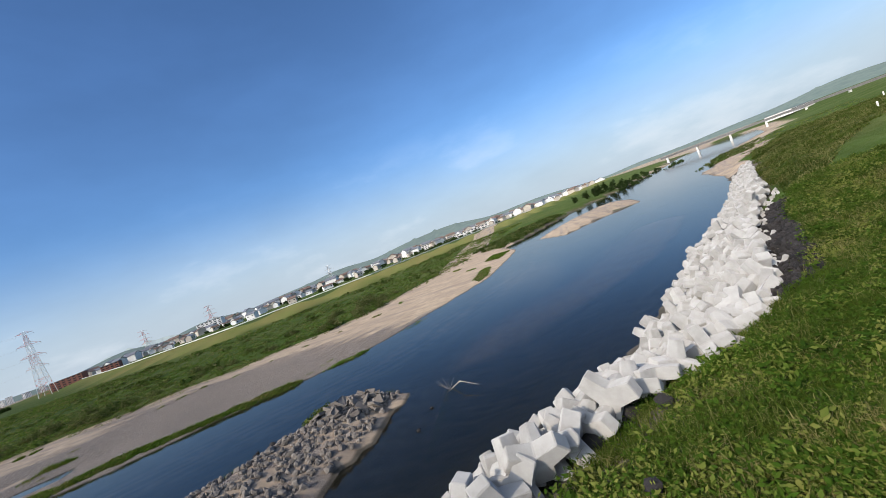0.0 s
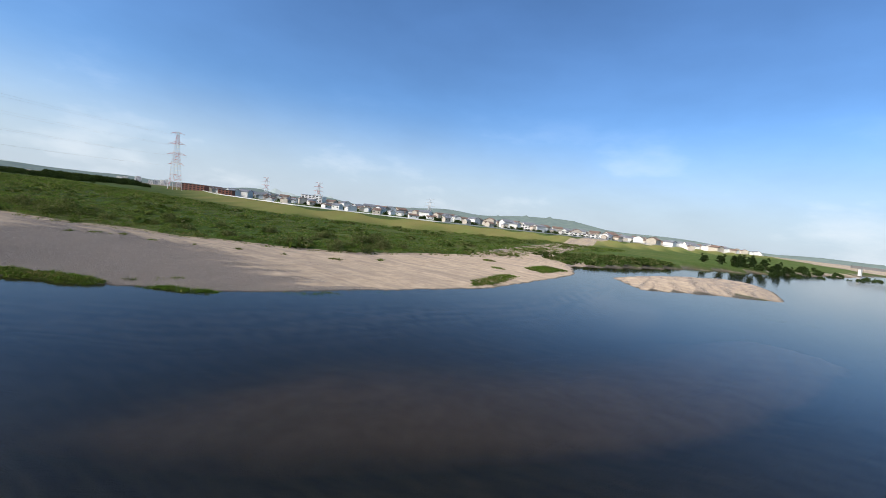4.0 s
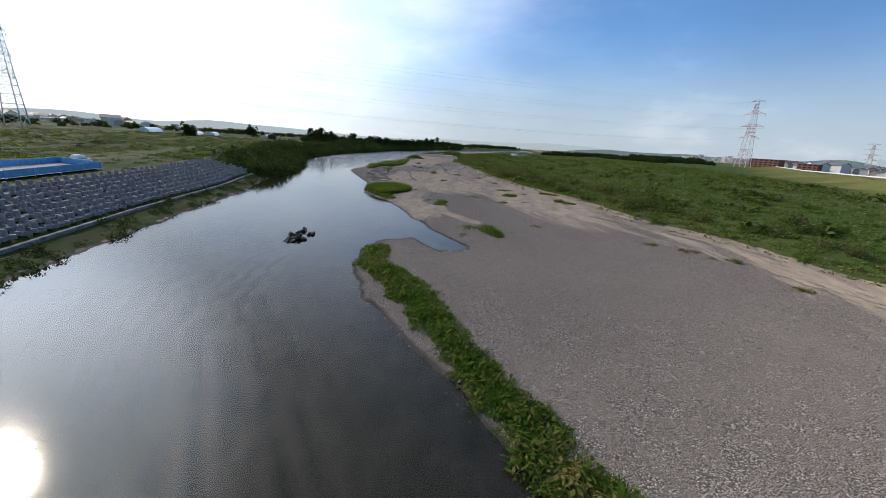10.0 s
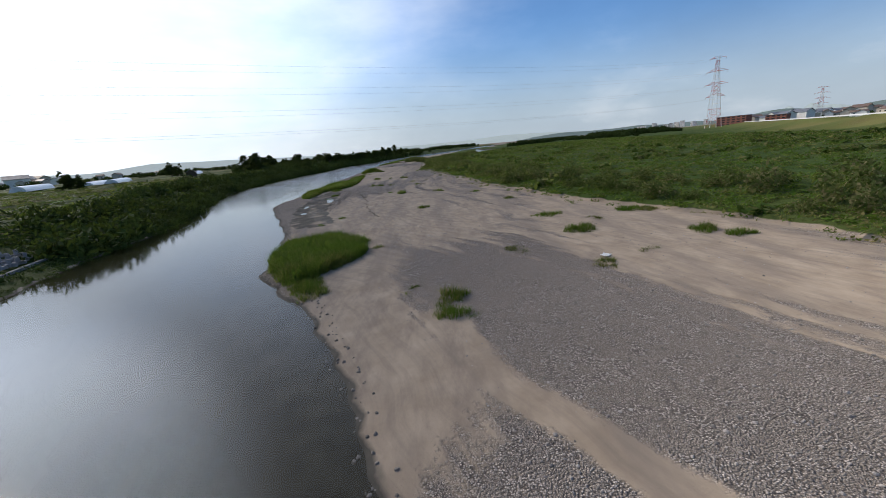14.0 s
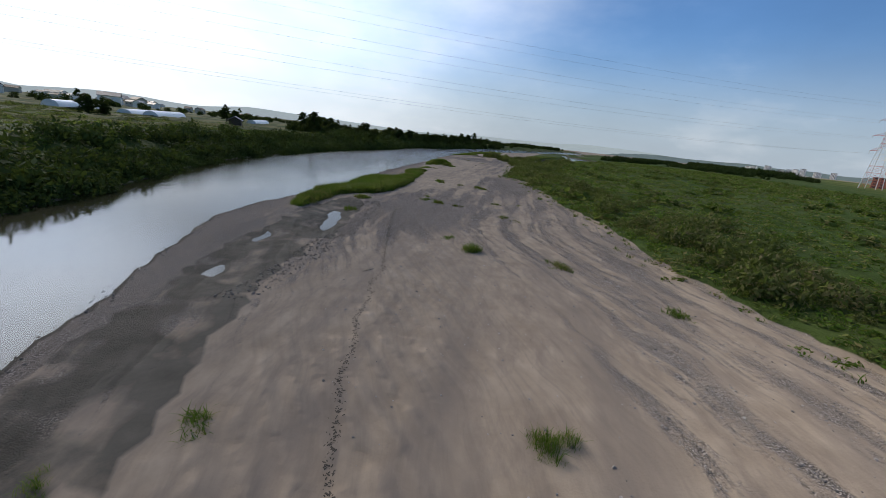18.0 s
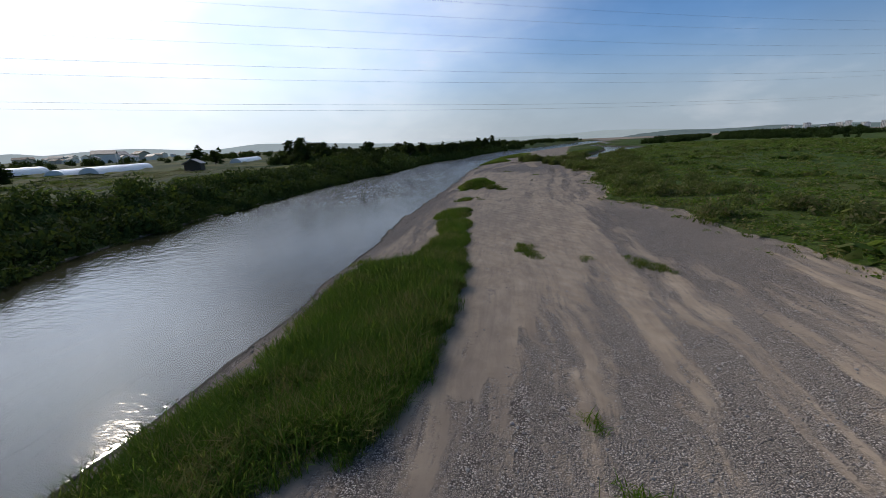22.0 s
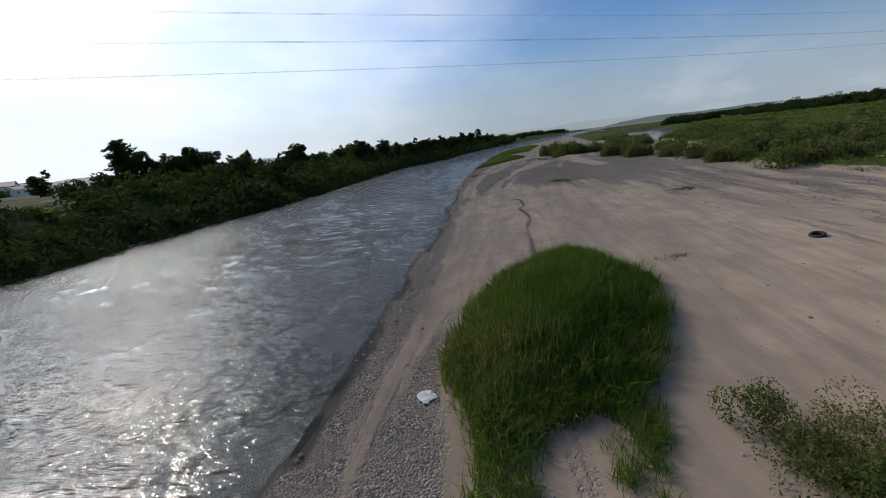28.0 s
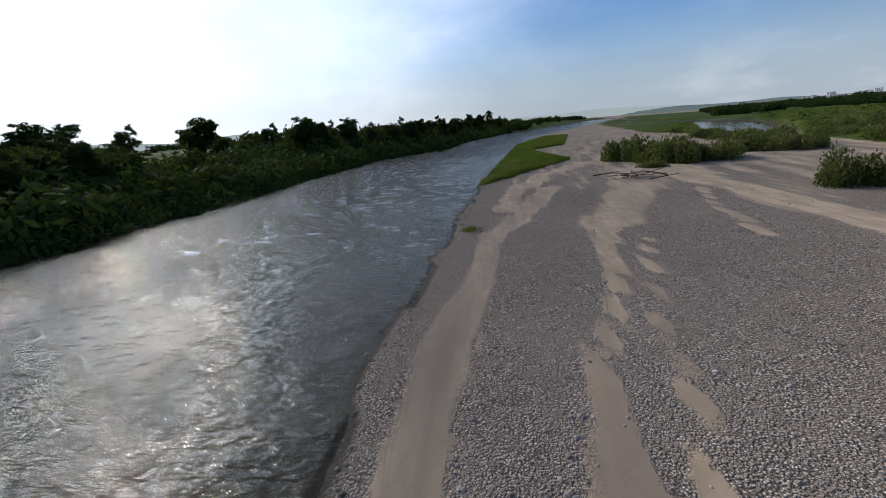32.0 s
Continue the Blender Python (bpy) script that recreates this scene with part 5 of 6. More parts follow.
for k in range(7):
    a = rng.uniform(0, 6.28)
    part("twig", tubes("twig", [((-8.4, 41.3, -0.1), (-8.4 + 0.9 * math.cos(a), 41.3 + 0.9 * math.sin(a), 0.8 + 0.3 * rng.uniform()), 0.025, 0.008)], DRIFT, 4), branch)
branch.matrix_basis = pose(3.6, -2.4, 0)
log = tagged(new("floating_log", tubes("floating_log", [((-17.3, 43.0, 0.02), (-18.6, 43.9, 0.14), 0.09, 0.06), ((-17.3, 43.0, 0.02), (-17.0, 42.5, -0.05), 0.09, 0.05)], BARK, 8)), "dark waterlogged log lying in the river", "log")
for x, y, s in ((-24.3, 36.8, 0.35), (-24.6, 37.6, 0.2), (-23.6, 38.6, 0.4), (-22.9, 38.9, 0.28), (-6.4, 32.4, 0.22), (-6.0, 35.8, 0.25)):
    V, F = ROCKS[int(rng.integers(0, 4))]
    tagged(new("river_stone", mesh_of("river_stone", V * s, F, DARK_ROCK)), "dark wet stone standing in shallow water", "stone", "stones beside the spur").matrix_basis = pose(x, y, 0.05, 0, 0, rng.uniform(0, 360))
# slabs awash in mid-river
for i in range(22):
    f = rng.uniform(-1, 1)
    x, y = -68.6 + 2.5 * f, 35.0 - 0.25 * f + rng.normal(0, 0.60)
    bm = box(rng.uniform(0.4, 1.2), rng.uniform(0.25, 0.55), rng.uniform(0.14, 0.34), 0.05)
    for v in bm.verts:
        v.co += Vector(rng.normal(0, 0.06, 3))
    tagged(new("awash_rock", done("awash_rock", bm, DARK_ROCK)), "dark jagged rock slab awash in the river", "rock", "rocks in mid-river").matrix_basis = pose(x, y, 0.04, rng.normal(0, 18), rng.normal(0, 14), rng.normal(10, 35))

# ---- south revetment wall: ranks of weathered blocks, kerbs, fenced yard ----
wall_line = np.array([(-30, 28), (-40, 25), (-55, 21.5), (-72, 17), (-98, 11.5), (-122, 4)], float)
V0, F0 = BLOCK
pegs = []
for r_ in range(8):
    off = 4.4 + r_ * 1.10
    n = 62
    for k in range(n):
        t_ = np.array([(k + 0.5 * (r_ % 2)) / n])
        p = along(wall_line, t_)[0]
        q_ = along(wall_line, np.clip(t_ + 0.01, 0, 1))[0] - along(wall_line, np.clip(t_ - 0.01, 0, 1))[0]
        q_ /= np.hypot(*q_)
        c = p + np.array([q_[1], -q_[0]]) * -off if (np.array([q_[1], -q_[0]]) * -off)[1] < 0 else p + np.array([q_[1], -q_[0]]) * off
        pegs.append((c[0], c[1]))
pegs = np.array(pegs)
pz = ground_at(pegs[:, 0], pegs[:, 1])
rev_mesh = mesh_of("revetment_block", V0 * 0.58, F0, REVETMENT)
revetment = tagged(new("revetment_wall"), "sloping wall of ranked grey interlocking concrete blocks", "revetment", kind="structure")
order = np.argsort(-pegs[:, 0])
for k in order[:290]:
    part("block", rev_mesh, revetment, m=pose(pegs[k, 0], pegs[k, 1], pz[k] + 0.35, rng.normal(0, 5), rng.normal(0, 5), 40 + 120 * (k % 3) + rng.normal(0, 6)))
rest = order[290:]
part("far_blocks", strewn("far_blocks", [(V0 * 0.58, F0)], np.column_stack([pegs[rest], pz[rest] + 0.35]), np.ones(len(rest)), turns(len(rest), 0.08), REVETMENT), revetment)
for a, b in zip(wall_line[:-1], wall_line[1:]):
    d = b - a
    nrm = np.array([d[1], -d[0]]) / np.hypot(*d)
    nrm = nrm if nrm[1] < 0 else -nrm
    for off, z_ in ((3.2, 0.85), (13.0, 3.25)):
        c, ln = (a + b) / 2 + nrm * off, np.hypot(*d)
        tagged(new("kerb", done("kerb", box(ln, 0.45, 0.35, 0.04), OLD_CONCRETE)), "long grey concrete kerb along the revetment", "kerb", kind="structure").matrix_basis = pose(c[0], c[1], z_, 0, 0, math.degrees(math.atan2(d[1], d[0])))
YARD = [(-54, 3), (-88, -5.5), (-91, -16), (-60, -8)]
yz = 3.5
yard = bmesh.new()
yard.faces.new([yard.verts.new((x, y, yz)) for x, y in YARD])
tagged(new("yard", done("yard", yard, PAVED)), "pale bare earth yard inside a blue fence", "yard", kind="structure")
fence = tagged(new("tarp_fence"), "blue tarpaulin fence on thin posts round the yard", "fence")
corners = [np.array(c) for c in (YARD[0], YARD[1], YARD[2], YARD[3])]
for a, b in ((corners[0], corners[1]), (corners[1], corners[2]), (corners[2], corners[3])):
    n = max(2, int(np.hypot(*(b - a)) / 4))
    for k in range(n):
        p, q_ = a + (b - a) * k / n, a + (b - a) * (k + 1) / n
        ang = math.degrees(math.atan2(*(q_ - p)[::-1]))
        c = (p + q_) / 2
        part("panel", done("panel", box(np.hypot(*(q_ - p)) - 0.06, 0.06, 0.85 + 0.1 * rng.uniform(), 0.01), BLUE_TARP), fence, m=pose(c[0], c[1], yz + 0.5, rng.normal(0, 3), 0, ang))
        part("post", tubes("post", [((p[0], p[1], yz - 0.2), (p[0], p[1], yz + 1.1), 0.04, 0.04)], GREY_STEEL, 5), fence)


def car(label, at, turn, mat, van_=False):
    ob = tagged(new("van" if van_ else "car"), label, "van" if van_ else "car")
    l, w_, h_ = (4.2, 1.7, 1.9) if van_ else (4.3, 1.7, 1.45)
    part("body", done("body", box(l, w_, 0.62, 0.14, (0, 0, 0.62)), mat, True), ob)
    bm = box(l * (0.72 if van_ else 0.52), w_ * 0.92, h_ - 0.85, 0.08, (-0.2 if van_ else -0.15, 0, 0.88 + (h_ - 0.85) / 2))
    for v in bm.verts:
        if v.co.z > 1.2:
            v.co.x = -0.2 + (v.co.x + 0.2) * (0.86 if van_ else 0.70)
            v.co.y *= 0.86
    part("cabin", done("cabin", bm, mat, True), ob)
    for side_ in (-1, 1):
        for k in (-0.26, 0.02, 0.26):
            part("window", done("window", box(l * 0.14, 0.03, 0.42, 0.02), GLASS), ob, m=pose(k * l * 0.62 - 0.2, side_ * w_ * 0.435, h_ - 0.46, side_ * 12))
    for x in (-0.31, 0.31):
        for side_ in (-1, 1):
            wheel = part("wheel", tubes("tyre", [((0, -0.11, 0), (0, 0.11, 0), 0.32, 0.32)], RUBBER, 14), ob, m=pose(x * l, side_ * w_ * 0.44, 0.32))
            part("rim", tubes("rim", [((0, -0.12, 0), (0, 0.12, 0), 0.18, 0.18)], GREY_STEEL, 10), wheel)
    ob.matrix_basis = pose(*at, 0, 0, turn)


car("white parked car beside the blue fence", (-94, -15.5, float(ground_at(-94, -15.5)[0])), 14, CAR_WHITE)
car("red and white parked truck in the yard", (-59, -1.5, yz + 0.01), -14, BRICK_WALL, True)
car("white parked van beside a guard rail", (67, 56.5, float(ground_at(67, 56.5)[0])), 46, CAR_WHITE, True)
# pale lot on the east bank, guard rail and reeds
rail = tagged(new("guard_rail"), "white steel guard rail along the levee foot", "guard rail")
ra, rb = np.array((70.0, 58.5)), np.array((108.0, 97.0))
for k in range(22):
    p, q_ = ra + (rb - ra) * k / 22, ra + (rb - ra) * (k + 1) / 22
    z_ = float(ground_at(*((p + q_) / 2))[0])
    part("rail", done("rail", box(np.hypot(*(q_ - p)), 0.08, 0.35, 0.03), WHITE_STEEL), rail, m=pose(*(p + q_) / 2, z_ + 0.72, 0, 0, math.degrees(math.atan2(*(q_ - p)[::-1]))))
    part("post", done("post", box(0.13, 0.13, 1.0, 0.02), WHITE_STEEL), rail, m=pose(p[0], p[1], z_ + 0.4))
for x, y in ((66, 62), (96, 94), (88, 104), (120, 140)):
    tagged(new("marker_post", done("marker_post", box(0.3, 0.3, 1.4, 0.05, (0, 0, 0.7)), WHITE_WALL)), "short white marker post in the grass", "post", "marker posts").matrix_basis = pose(x, y, float(ground_at(x, y)[0]))
# greenhouses in the southern fields
for x, y, tn, ln in ((-322, -140, 30, 60), (-318, -150, 30, 60), (-300, -170, 30, 50), (-420, -150, 25, 70), (-180, -190, 20, 40)):
    gh_ = tagged(new("greenhouse"), "long low greenhouse of pale plastic film", "greenhouse", "greenhouses in the fields")
    k = np.linspace(0, np.pi, 9)
    V = np.array([(sx * ln / 2, 3.2 * np.cos(a), 2.9 * np.sin(a)) for sx in (-1, 1) for a in k])
    part("cover", mesh_of("cover", V, np.array([(i, i + 1, i + 10, i + 9) for i in range(8)]), PLASTIC, True), gh_)
    for sx in (0, 9):
        part("end_wall", mesh_of("end_wall", V[sx:sx + 9] + [0.01, 0, 0], np.array([(0, i, i + 1) for i in range(1, 8)]), PLASTIC), gh_)
    gh_.matrix_basis = pose(x, y, float(ground_at(x, y)[0]), 0, 0, tn)
shed = tagged(new("shed"), "dark small field shed among crops", "shed")
(wv, wf), (rv, rf) = gable(7, 5, 2.6, 1.3)
part("wall", mesh_of("wall", wv, wf, BARK), shed)
part("roof", mesh_of("roof", rv, rf, ROOF_GREY), shed)
shed.matrix_basis = pose(-300, -84, float(ground_at(-300, -84)[0]), 0, 0, 30)


# ---- plants ----
# rims of green along the bar's edge
STRIPS = [([(-66.7, 42.6), (-67, 45), (-61.2, 46), (-55.5, 50.3), (-47.5, 53.9), (-40.5, 57.7), (-35.5, 60.1), (-32, 60.5), (-33.5, 58.1), (-39.5, 55.1), (-47.5, 51.3), (-54.5, 47.5), (-60.2, 43.8)], 0.75),
          ([(-30, 61.7), (-28.5, 63.5), (-23.5, 66.5), (-22.5, 65.9), (-25.5, 63.6)], 0.7), ([(-19.1, 71.9), (-17.5, 74.9), (-15.1, 78.3), (-14.5, 76.9), (-17, 73.1)], 0.6),
          ([(-14.1, 79.7), (-13.5, 82.3), (-11.9, 84.9), (-11.5, 83.3)], 0.4), ([(-5.5, 99.3), (-7.5, 105.3), (-5.5, 121.3), (-2.5, 121.3), (-3, 105.3)], 0.4), ([(0, 135), (-5.5, 137.3), (-3.5, 151.3), (4, 153)], 0.5),
          ([(-102.9, 35.9), (-104.4, 37.3), (-109.4, 40.9), (-115.4, 39.8), (-120.4, 35.8), (-119.4, 30.3), (-114.4, 29.7), (-108.4, 32.3)], 1.3),
          ([(-99.9, 37.5), (-100.9, 39.3), (-104.4, 37.9), (-103.4, 35.5)], 0.8),
          ([(-169.4, 16.4), (-169.6, 17.8), (-173.5, 18.1), (-177, 17.9), (-180.8, 18.3), (-182.4, 16.4), (-182, 13.6), (-177.5, 14), (-173, 15.2)], 1.2),
          ([(-180.6, 13.4), (-180.8, 18.2), (-184.2, 19.6), (-185.6, 22.2), (-189.8, 23.4), (-195, 23.9), (-202, 23.6), (-208, 23.1), (-210.5, 22.8), (-210, 18.4), (-208.6, 14.4), (-205, 13.4), (-197, 13.9), (-191, 15), (-186.5, 13.4)], 1.5),
          ([(-209.5, 18.2), (-209.5, 22.8), (-217.9, 22.3), (-222, 21.6), (-226.2, 21.8), (-229.5, 20.6), (-229, 17), (-225, 17.2), (-220.5, 18.8), (-214, 18)], 1.1),
          ([(-230.6, 15.8), (-231, 20.2), (-234.6, 20.9), (-238.8, 19.9), (-238, 16.4), (-234.4, 15.4)], 0.9),
          ([(-369, 9.2), (-371, 11.5), (-380, 17), (-391, 24), (-400, 22), (-426, 19), (-434, 28), (-500, 38), (-505, 28), (-454, 15.5), (-410, 12.4), (-384, 10.6)], 0.95)]
for poly, hgt in STRIPS:
    big_ = abs(poly[0][0]) > 95
    grass_patch("grass_strip", "bright green tall grass along the gravel bar's edge" if big_ else "low green weeds along the gravel shore", poly, hgt, REED, 14 if hgt > 0.55 else 9, TALL if big_ else LOW + WEED, "grass along the shore", 1.0)
# single stands out on the bar
for poly, hgt, label, kinds, mat in (
        ([(-247.6, 16.2), (-249.5, 16.0), (-252.4, 17), (-252.2, 19), (-250.4, 19.6), (-248, 18.8)], 0.6, "ragged stand of green grass on the sand", TALL, REED),
        (round_poly(-77.7, 53, 1.2, 1.6), 0.5, "thin green weeds on the gravel", LOW, REED), ([(-78.7, 54.3), (-78.2, 56.2), (-74.2, 57.4), (-72.8, 56.8), (-74.2, 55.2)], 0.95, "dense green grass stand on the gravel", TALL, REED),
        (round_poly(-74.2, 52.6, 0.9, 0.7), 0.4, "dry yellow weeds on the gravel", LOW, DRY)):
    grass_patch("grass_stand", label, poly, hgt, mat, 9, kinds, "stands on the bar")
for x, y, r, hgt in ((-97.2, 48.1, 1.2, 0.8), (-95.4, 47.2, 0.8, 0.6), (-94.4, 48.5, 1.2, 0.7), (-99.4, 45.3, 0.5, 0.4), (-99.8, 58.9, 1.1, 0.55), (-111, 61.6, 1.7, 0.7), (-119.4, 60.6, 1.6, 0.5), (-118.4, 70.2, 2.4, 0.5),
                     (-106.4, 70.2, 1.3, 0.8), (-104.4, 71.5, 1.3, 0.7), (-106.4, 54, 0.9, 0.35), (-111.4, 41.7, 0.7, 0.5), (-102.4, 63.5, 0.8, 0.35), (-115.4, 64.5, 1.0, 0.35), (-96.4, 47.3, 0.8, 0.4), (-80.2, 61.8, 0.9, 0.35),
                     (-71.2, 76.8, 1.2, 0.5), (-68.2, 79.8, 0.9, 0.6), (-73.2, 73.8, 0.9, 0.5), (-68.2, 78, 0.6, 0.4), (-158.3, 40.8, 1.0, 1.1), (-161.9, 38.1, 0.7, 0.5), (-175.4, 45.1, 0.7, 0.4), (-209.9, 12.8, 1.0, 0.6), (-157.1, 48.5, 1.3, 0.6), (-188.3, 30.2, 0.8, 0.5), (-184.9, 31.2, 1.1, 0.5),
                     (-183.3, 33.4, 1.3, 0.6), (-182.3, 36.4, 1.1, 0.4), (-188.3, 42.2, 0.9, 0.5), (-214.3, 28.6, 0.9, 0.5), (-176.3, 43.2, 0.8, 0.6), (-172.7, 23.2, 0.9, 0.8), (-179.8, 22.2, 1.5, 0.7), (-210, 33.8, 0.8, 0.5),
                     (-251.4, 17.8, 0.9, 0.6), (-252.2, 18.7, 0.5, 0.5), (-252.2, 20.0, 0.6, 0.5), (-249.6, 16.6, 0.5, 0.4), (-300.1, 32.9, 1.0, 0.5), (-279.7, 23.9, 0.6, 0.3), (-317.4, 24.2, 1.6, 0.4), (-345.3, 10.4, 0.9, 0.6), (-249.9, 20.8, 0.9, 0.3), (-30.1, 66.3, 0.8, 0.35), (-32.5, 62.5, 0.8, 0.4), (-30.9, 65.3, 0.5, 0.3),
                     (-134.9, 46, 0.9, 0.7), (-132.6, 33.5, 0.8, 0.5), (-129.3, 31.1, 0.7, 0.6), (-105.6, 54.2, 0.7, 0.35), (-189.7, 45.6, 0.8, 0.3), (-149.3, 55.2, 1.0, 0.5), (-137, 59.5, 1.4, 0.4), (-60.2, 80.8, 0.9, 0.5), (-46.5, 87.3, 1.2, 0.4), (-39.5, 91.3, 0.9, 0.4), (-53.5, 83.3, 0.7, 0.4), (-31.5, 96.3, 1.6, 0.4), (-27.5, 105.3, 1.2, 0.5), (-9.5, 127.3, 1.8, 0.5), (-15.5, 139.3, 2.2, 0.5)):
    grass_patch("grass_tuft", "small green grass tuft standing on the gravel bar", round_poly(x, y, r, r * 0.8, rng.uniform(0, 180), 9), hgt, REED if hgt > 0.45 else BANK_GRASS, 9, TALL if hgt > 0.5 else LOW, "tufts on the bar", 0.5)
for poly, hgt in (([(-215.8, 27.6), (-213.9, 29.1), (-209.9, 30.2), (-209.7, 29), (-212.8, 27.4)], 0.6), ([(-211.3, 36.6), (-208.3, 39.4), (-205.7, 39.2), (-207.9, 36.8)], 0.6)):
    grass_patch("grass_stand", "narrow stand of green grass on the sand", poly, hgt, REED, 10, TALL, "stands on the bar")
# the rounded grassy mound near the far end, and bushes beside it
MOUND = [(-267.6, 15), (-271, 13.6), (-275, 14), (-279, 15.6), (-281.0, 18), (-280.4, 20.6), (-277, 21.8), (-272.5, 21), (-268.6, 18.6)]
P = filled(MOUND, 24)
d = dist(P, MOUND, True)
lift = 1.15 * smooth01(d, 0, 2.8)
sz = rng.uniform(0.55, 1.1, len(P))
clumped(tagged(new("grass_mound"), "rounded mound of long green grass on the shore", "grass"), TALL, settled(P, 0.02) + np.column_stack([0 * d, 0 * d, lift]), np.column_stack([sz, sz, sz * 0.95]), turns(len(P), 0.15), REED, 3.0)
grass_patch("grass_stand", "green grass running out from the mound", [(-265, 14.6), (-266, 16), (-270, 17.2), (-270, 14.8)], 0.9, REED, 11, TALL, "stands on the bar")
grass_patch("grass_stand", "green grass beside bare sand below the mound", [(-266, 17.4), (-266, 18.6), (-269.6, 19.4), (-269.6, 18.2)], 0.8, REED, 11, TALL, "stands on the bar")


def bush(label, x, y, r, h_, mat=SHRUB, n=7, kinds=None):
    P = np.column_stack([rng.normal(x, r * 0.4, n), rng.normal(y, r * 0.4, n)])
    S = rng.uniform(0.5, 0.8, n) * r
    tagged(new("bush", strewn("bush", kinds or BIG_BUSH, settled(P, 0.1), np.column_stack([S, S, S * h_ / r * 1.9]), turns(n, 0.25), mat)), label, "bush", "bushes on the bar")


for x, y, r, h_ in ((-266.6, 22.2, 1.5, 0.95), (-264, 24.4, 1.0, 0.5), (-383, 31, 3.4, 3.4), (-379, 34, 3.2, 3.0), (-376, 36.5, 3.0, 3.2), (-378, 41, 3.4, 2.8), (-372, 31.5, 1.5, 0.9), (-387, 50, 3.2, 2.2), (-385, 54, 3.2, 2.4), (-386, 58, 2.6, 2.0), (-353, 41, 2.6, 2.6), (-350, 43.5, 2.8, 2.8), (-346, 43, 2.8, 2.6),
                    (-338, 46, 3.0, 2.2), (-330, 48, 3.0, 2.2), (-356, 52, 3.0, 2.2), (-398, 60, 4.0, 2.6), (-320, 47, 3.0, 2.2), (-309, 49, 3.0, 2.0), (-326, 53, 3.6, 2.4), (-412, 62, 4.6, 2.2), (-298, 53, 2.8, 2.0), (-424, 60, 4.6, 2.4)):
    bush("olive green willow shrub on the open gravel", x, y, r, h_, SHRUB if x > -269 else OLIVE, 11, NEAR_BUSH if x > -269 else None)
# green belt: meadow of tall weeds with darker shrubs
BELT_AREA = GREEN_EDGE[1:-2] + [(-640, 200), (-560, 270), (-330, 240), (-180, 190), (-95, 215), (-30, 320), (20, 330)]
P = filled(BELT_AREA, 0.50)
d = dist(P, GREEN_EDGE)
P = P[rng.uniform(size=len(P)) < np.clip(1.25 - d / 60, 0.12, 1)]
S = rng.uniform(0.6, 1.2, len(P)) * (1 + smooth01(dist(P, GREEN_EDGE), 40, 110))
tagged(new("meadow", strewn("meadow", HERB, settled(P, 0.2), np.column_stack([S * 1.4, S * 1.4, S * 0.8]), turns(len(P), 0.1), BELT)), "dense green belt of tall weeds behind the bar", "meadow", kind="stuff")
P = filled(BELT_AREA, 0.012)
P = P[waves(P, 45, 51) > 0.0]
S = rng.uniform(1.2, 2.6, len(P))
tagged(new("shrubs", strewn("shrubs", FAR_BUSH, settled(P, 0.2), np.column_stack([S * 1.3, S * 1.3, S * 0.9]), turns(len(P), 0.1), SHRUB)), "darker shrubs scattered over the green belt", "shrubs", kind="stuff")
P = np.vstack([ribbon(GREEN_EDGE[2:27], -16.0, -1.0, 0.028), ribbon(GREEN_EDGE[8:27], -14.0, -1.5, 0.05)])
S = rng.gamma(6.0, 0.34, len(P)).clip(0.9, 3.6)
tagged(new("edge_shrubs", strewn("edge_shrubs", BIG_BUSH, settled(P, 0.2), np.column_stack([S, S, S * 1.05]), turns(len(P), 0.15), OLIVE)), "olive green shrubs standing along the belt's edge", "shrubs", kind="stuff")
P = ribbon(GREEN_EDGE[1:24], -5.0, 0.6, 0.9)
P = np.vstack([P, ribbon(GREEN_EDGE[1:24], 0.0, 3.0, 0.12)])
S = rng.uniform(0.35, 0.9, len(P))
tagged(new("belt_edge", strewn("belt_edge", WEED + LOW, settled(P, 0.1), np.column_stack([S * 1.2, S * 1.2, S]), turns(len(P), 0.1), BELT)), "ragged green edge of weeds beside the sand", "weeds", kind="stuff")
# upstream point: brown-green brush at the water
P = np.vstack([filled([(2, 174), (18, 206), (40, 252), (30, 260), (4, 214), (-12, 178)], 0.25), filled([(100, 215), (116, 240), (150, 285), (170, 280), (130, 220)], 0.10)])
S = rng.uniform(0.8, 2.0, len(P))
tagged(new("point_brush", strewn("point_brush", FAR_BUSH, settled(P, 0.2), S, turns(len(P), 0.1), SHRUB)), "brown-green brush where the bar ends", "brush", kind="stuff")
for x, y in ((47, 140), (54, 141)):
    grass_patch("grass_islet", "tiny yellow-green grass islet in the water", round_poly(x, y, 1.8, 1.3), 0.7, BANK_GRASS, 7, LOW, "grass islets")
# south bank: dark brush down to the water
P = np.vstack([ribbon(SOUTH_SHORE[2:21], -15, -0.5, 0.20), ribbon(SOUTH_SHORE[2:22], -5.0, 0.6, 0.9)])
P = P[(~inside(P, RIVER)) | (dist(P, SOUTH_SHORE) < 0.7)]
P = P[(P[:, 0] < -121) | (dist(P, SOUTH_SHORE) < 2.9)]
S = rng.gamma(4.0, 0.48, len(P)).clip(0.7, 3.6) * np.where(P[:, 0] < -121, 1.35, 0.6) * np.where(P[:, 0] < -318, 1.35, 1.0) * np.where(dist(P, SOUTH_SHORE) < 2.5, 0.6, 1.0)
tagged(new("bank_brush", strewn("bank_brush", BUSH, settled(P, 0.3), np.column_stack([S, S, S * 1.0]), turns(len(P), 0.2), DARK_SHRUB)), "dark dense brush covering the south bank", "brush", kind="stuff")
P = ribbon(SOUTH_SHORE[2:21], -34, -12, 0.14)
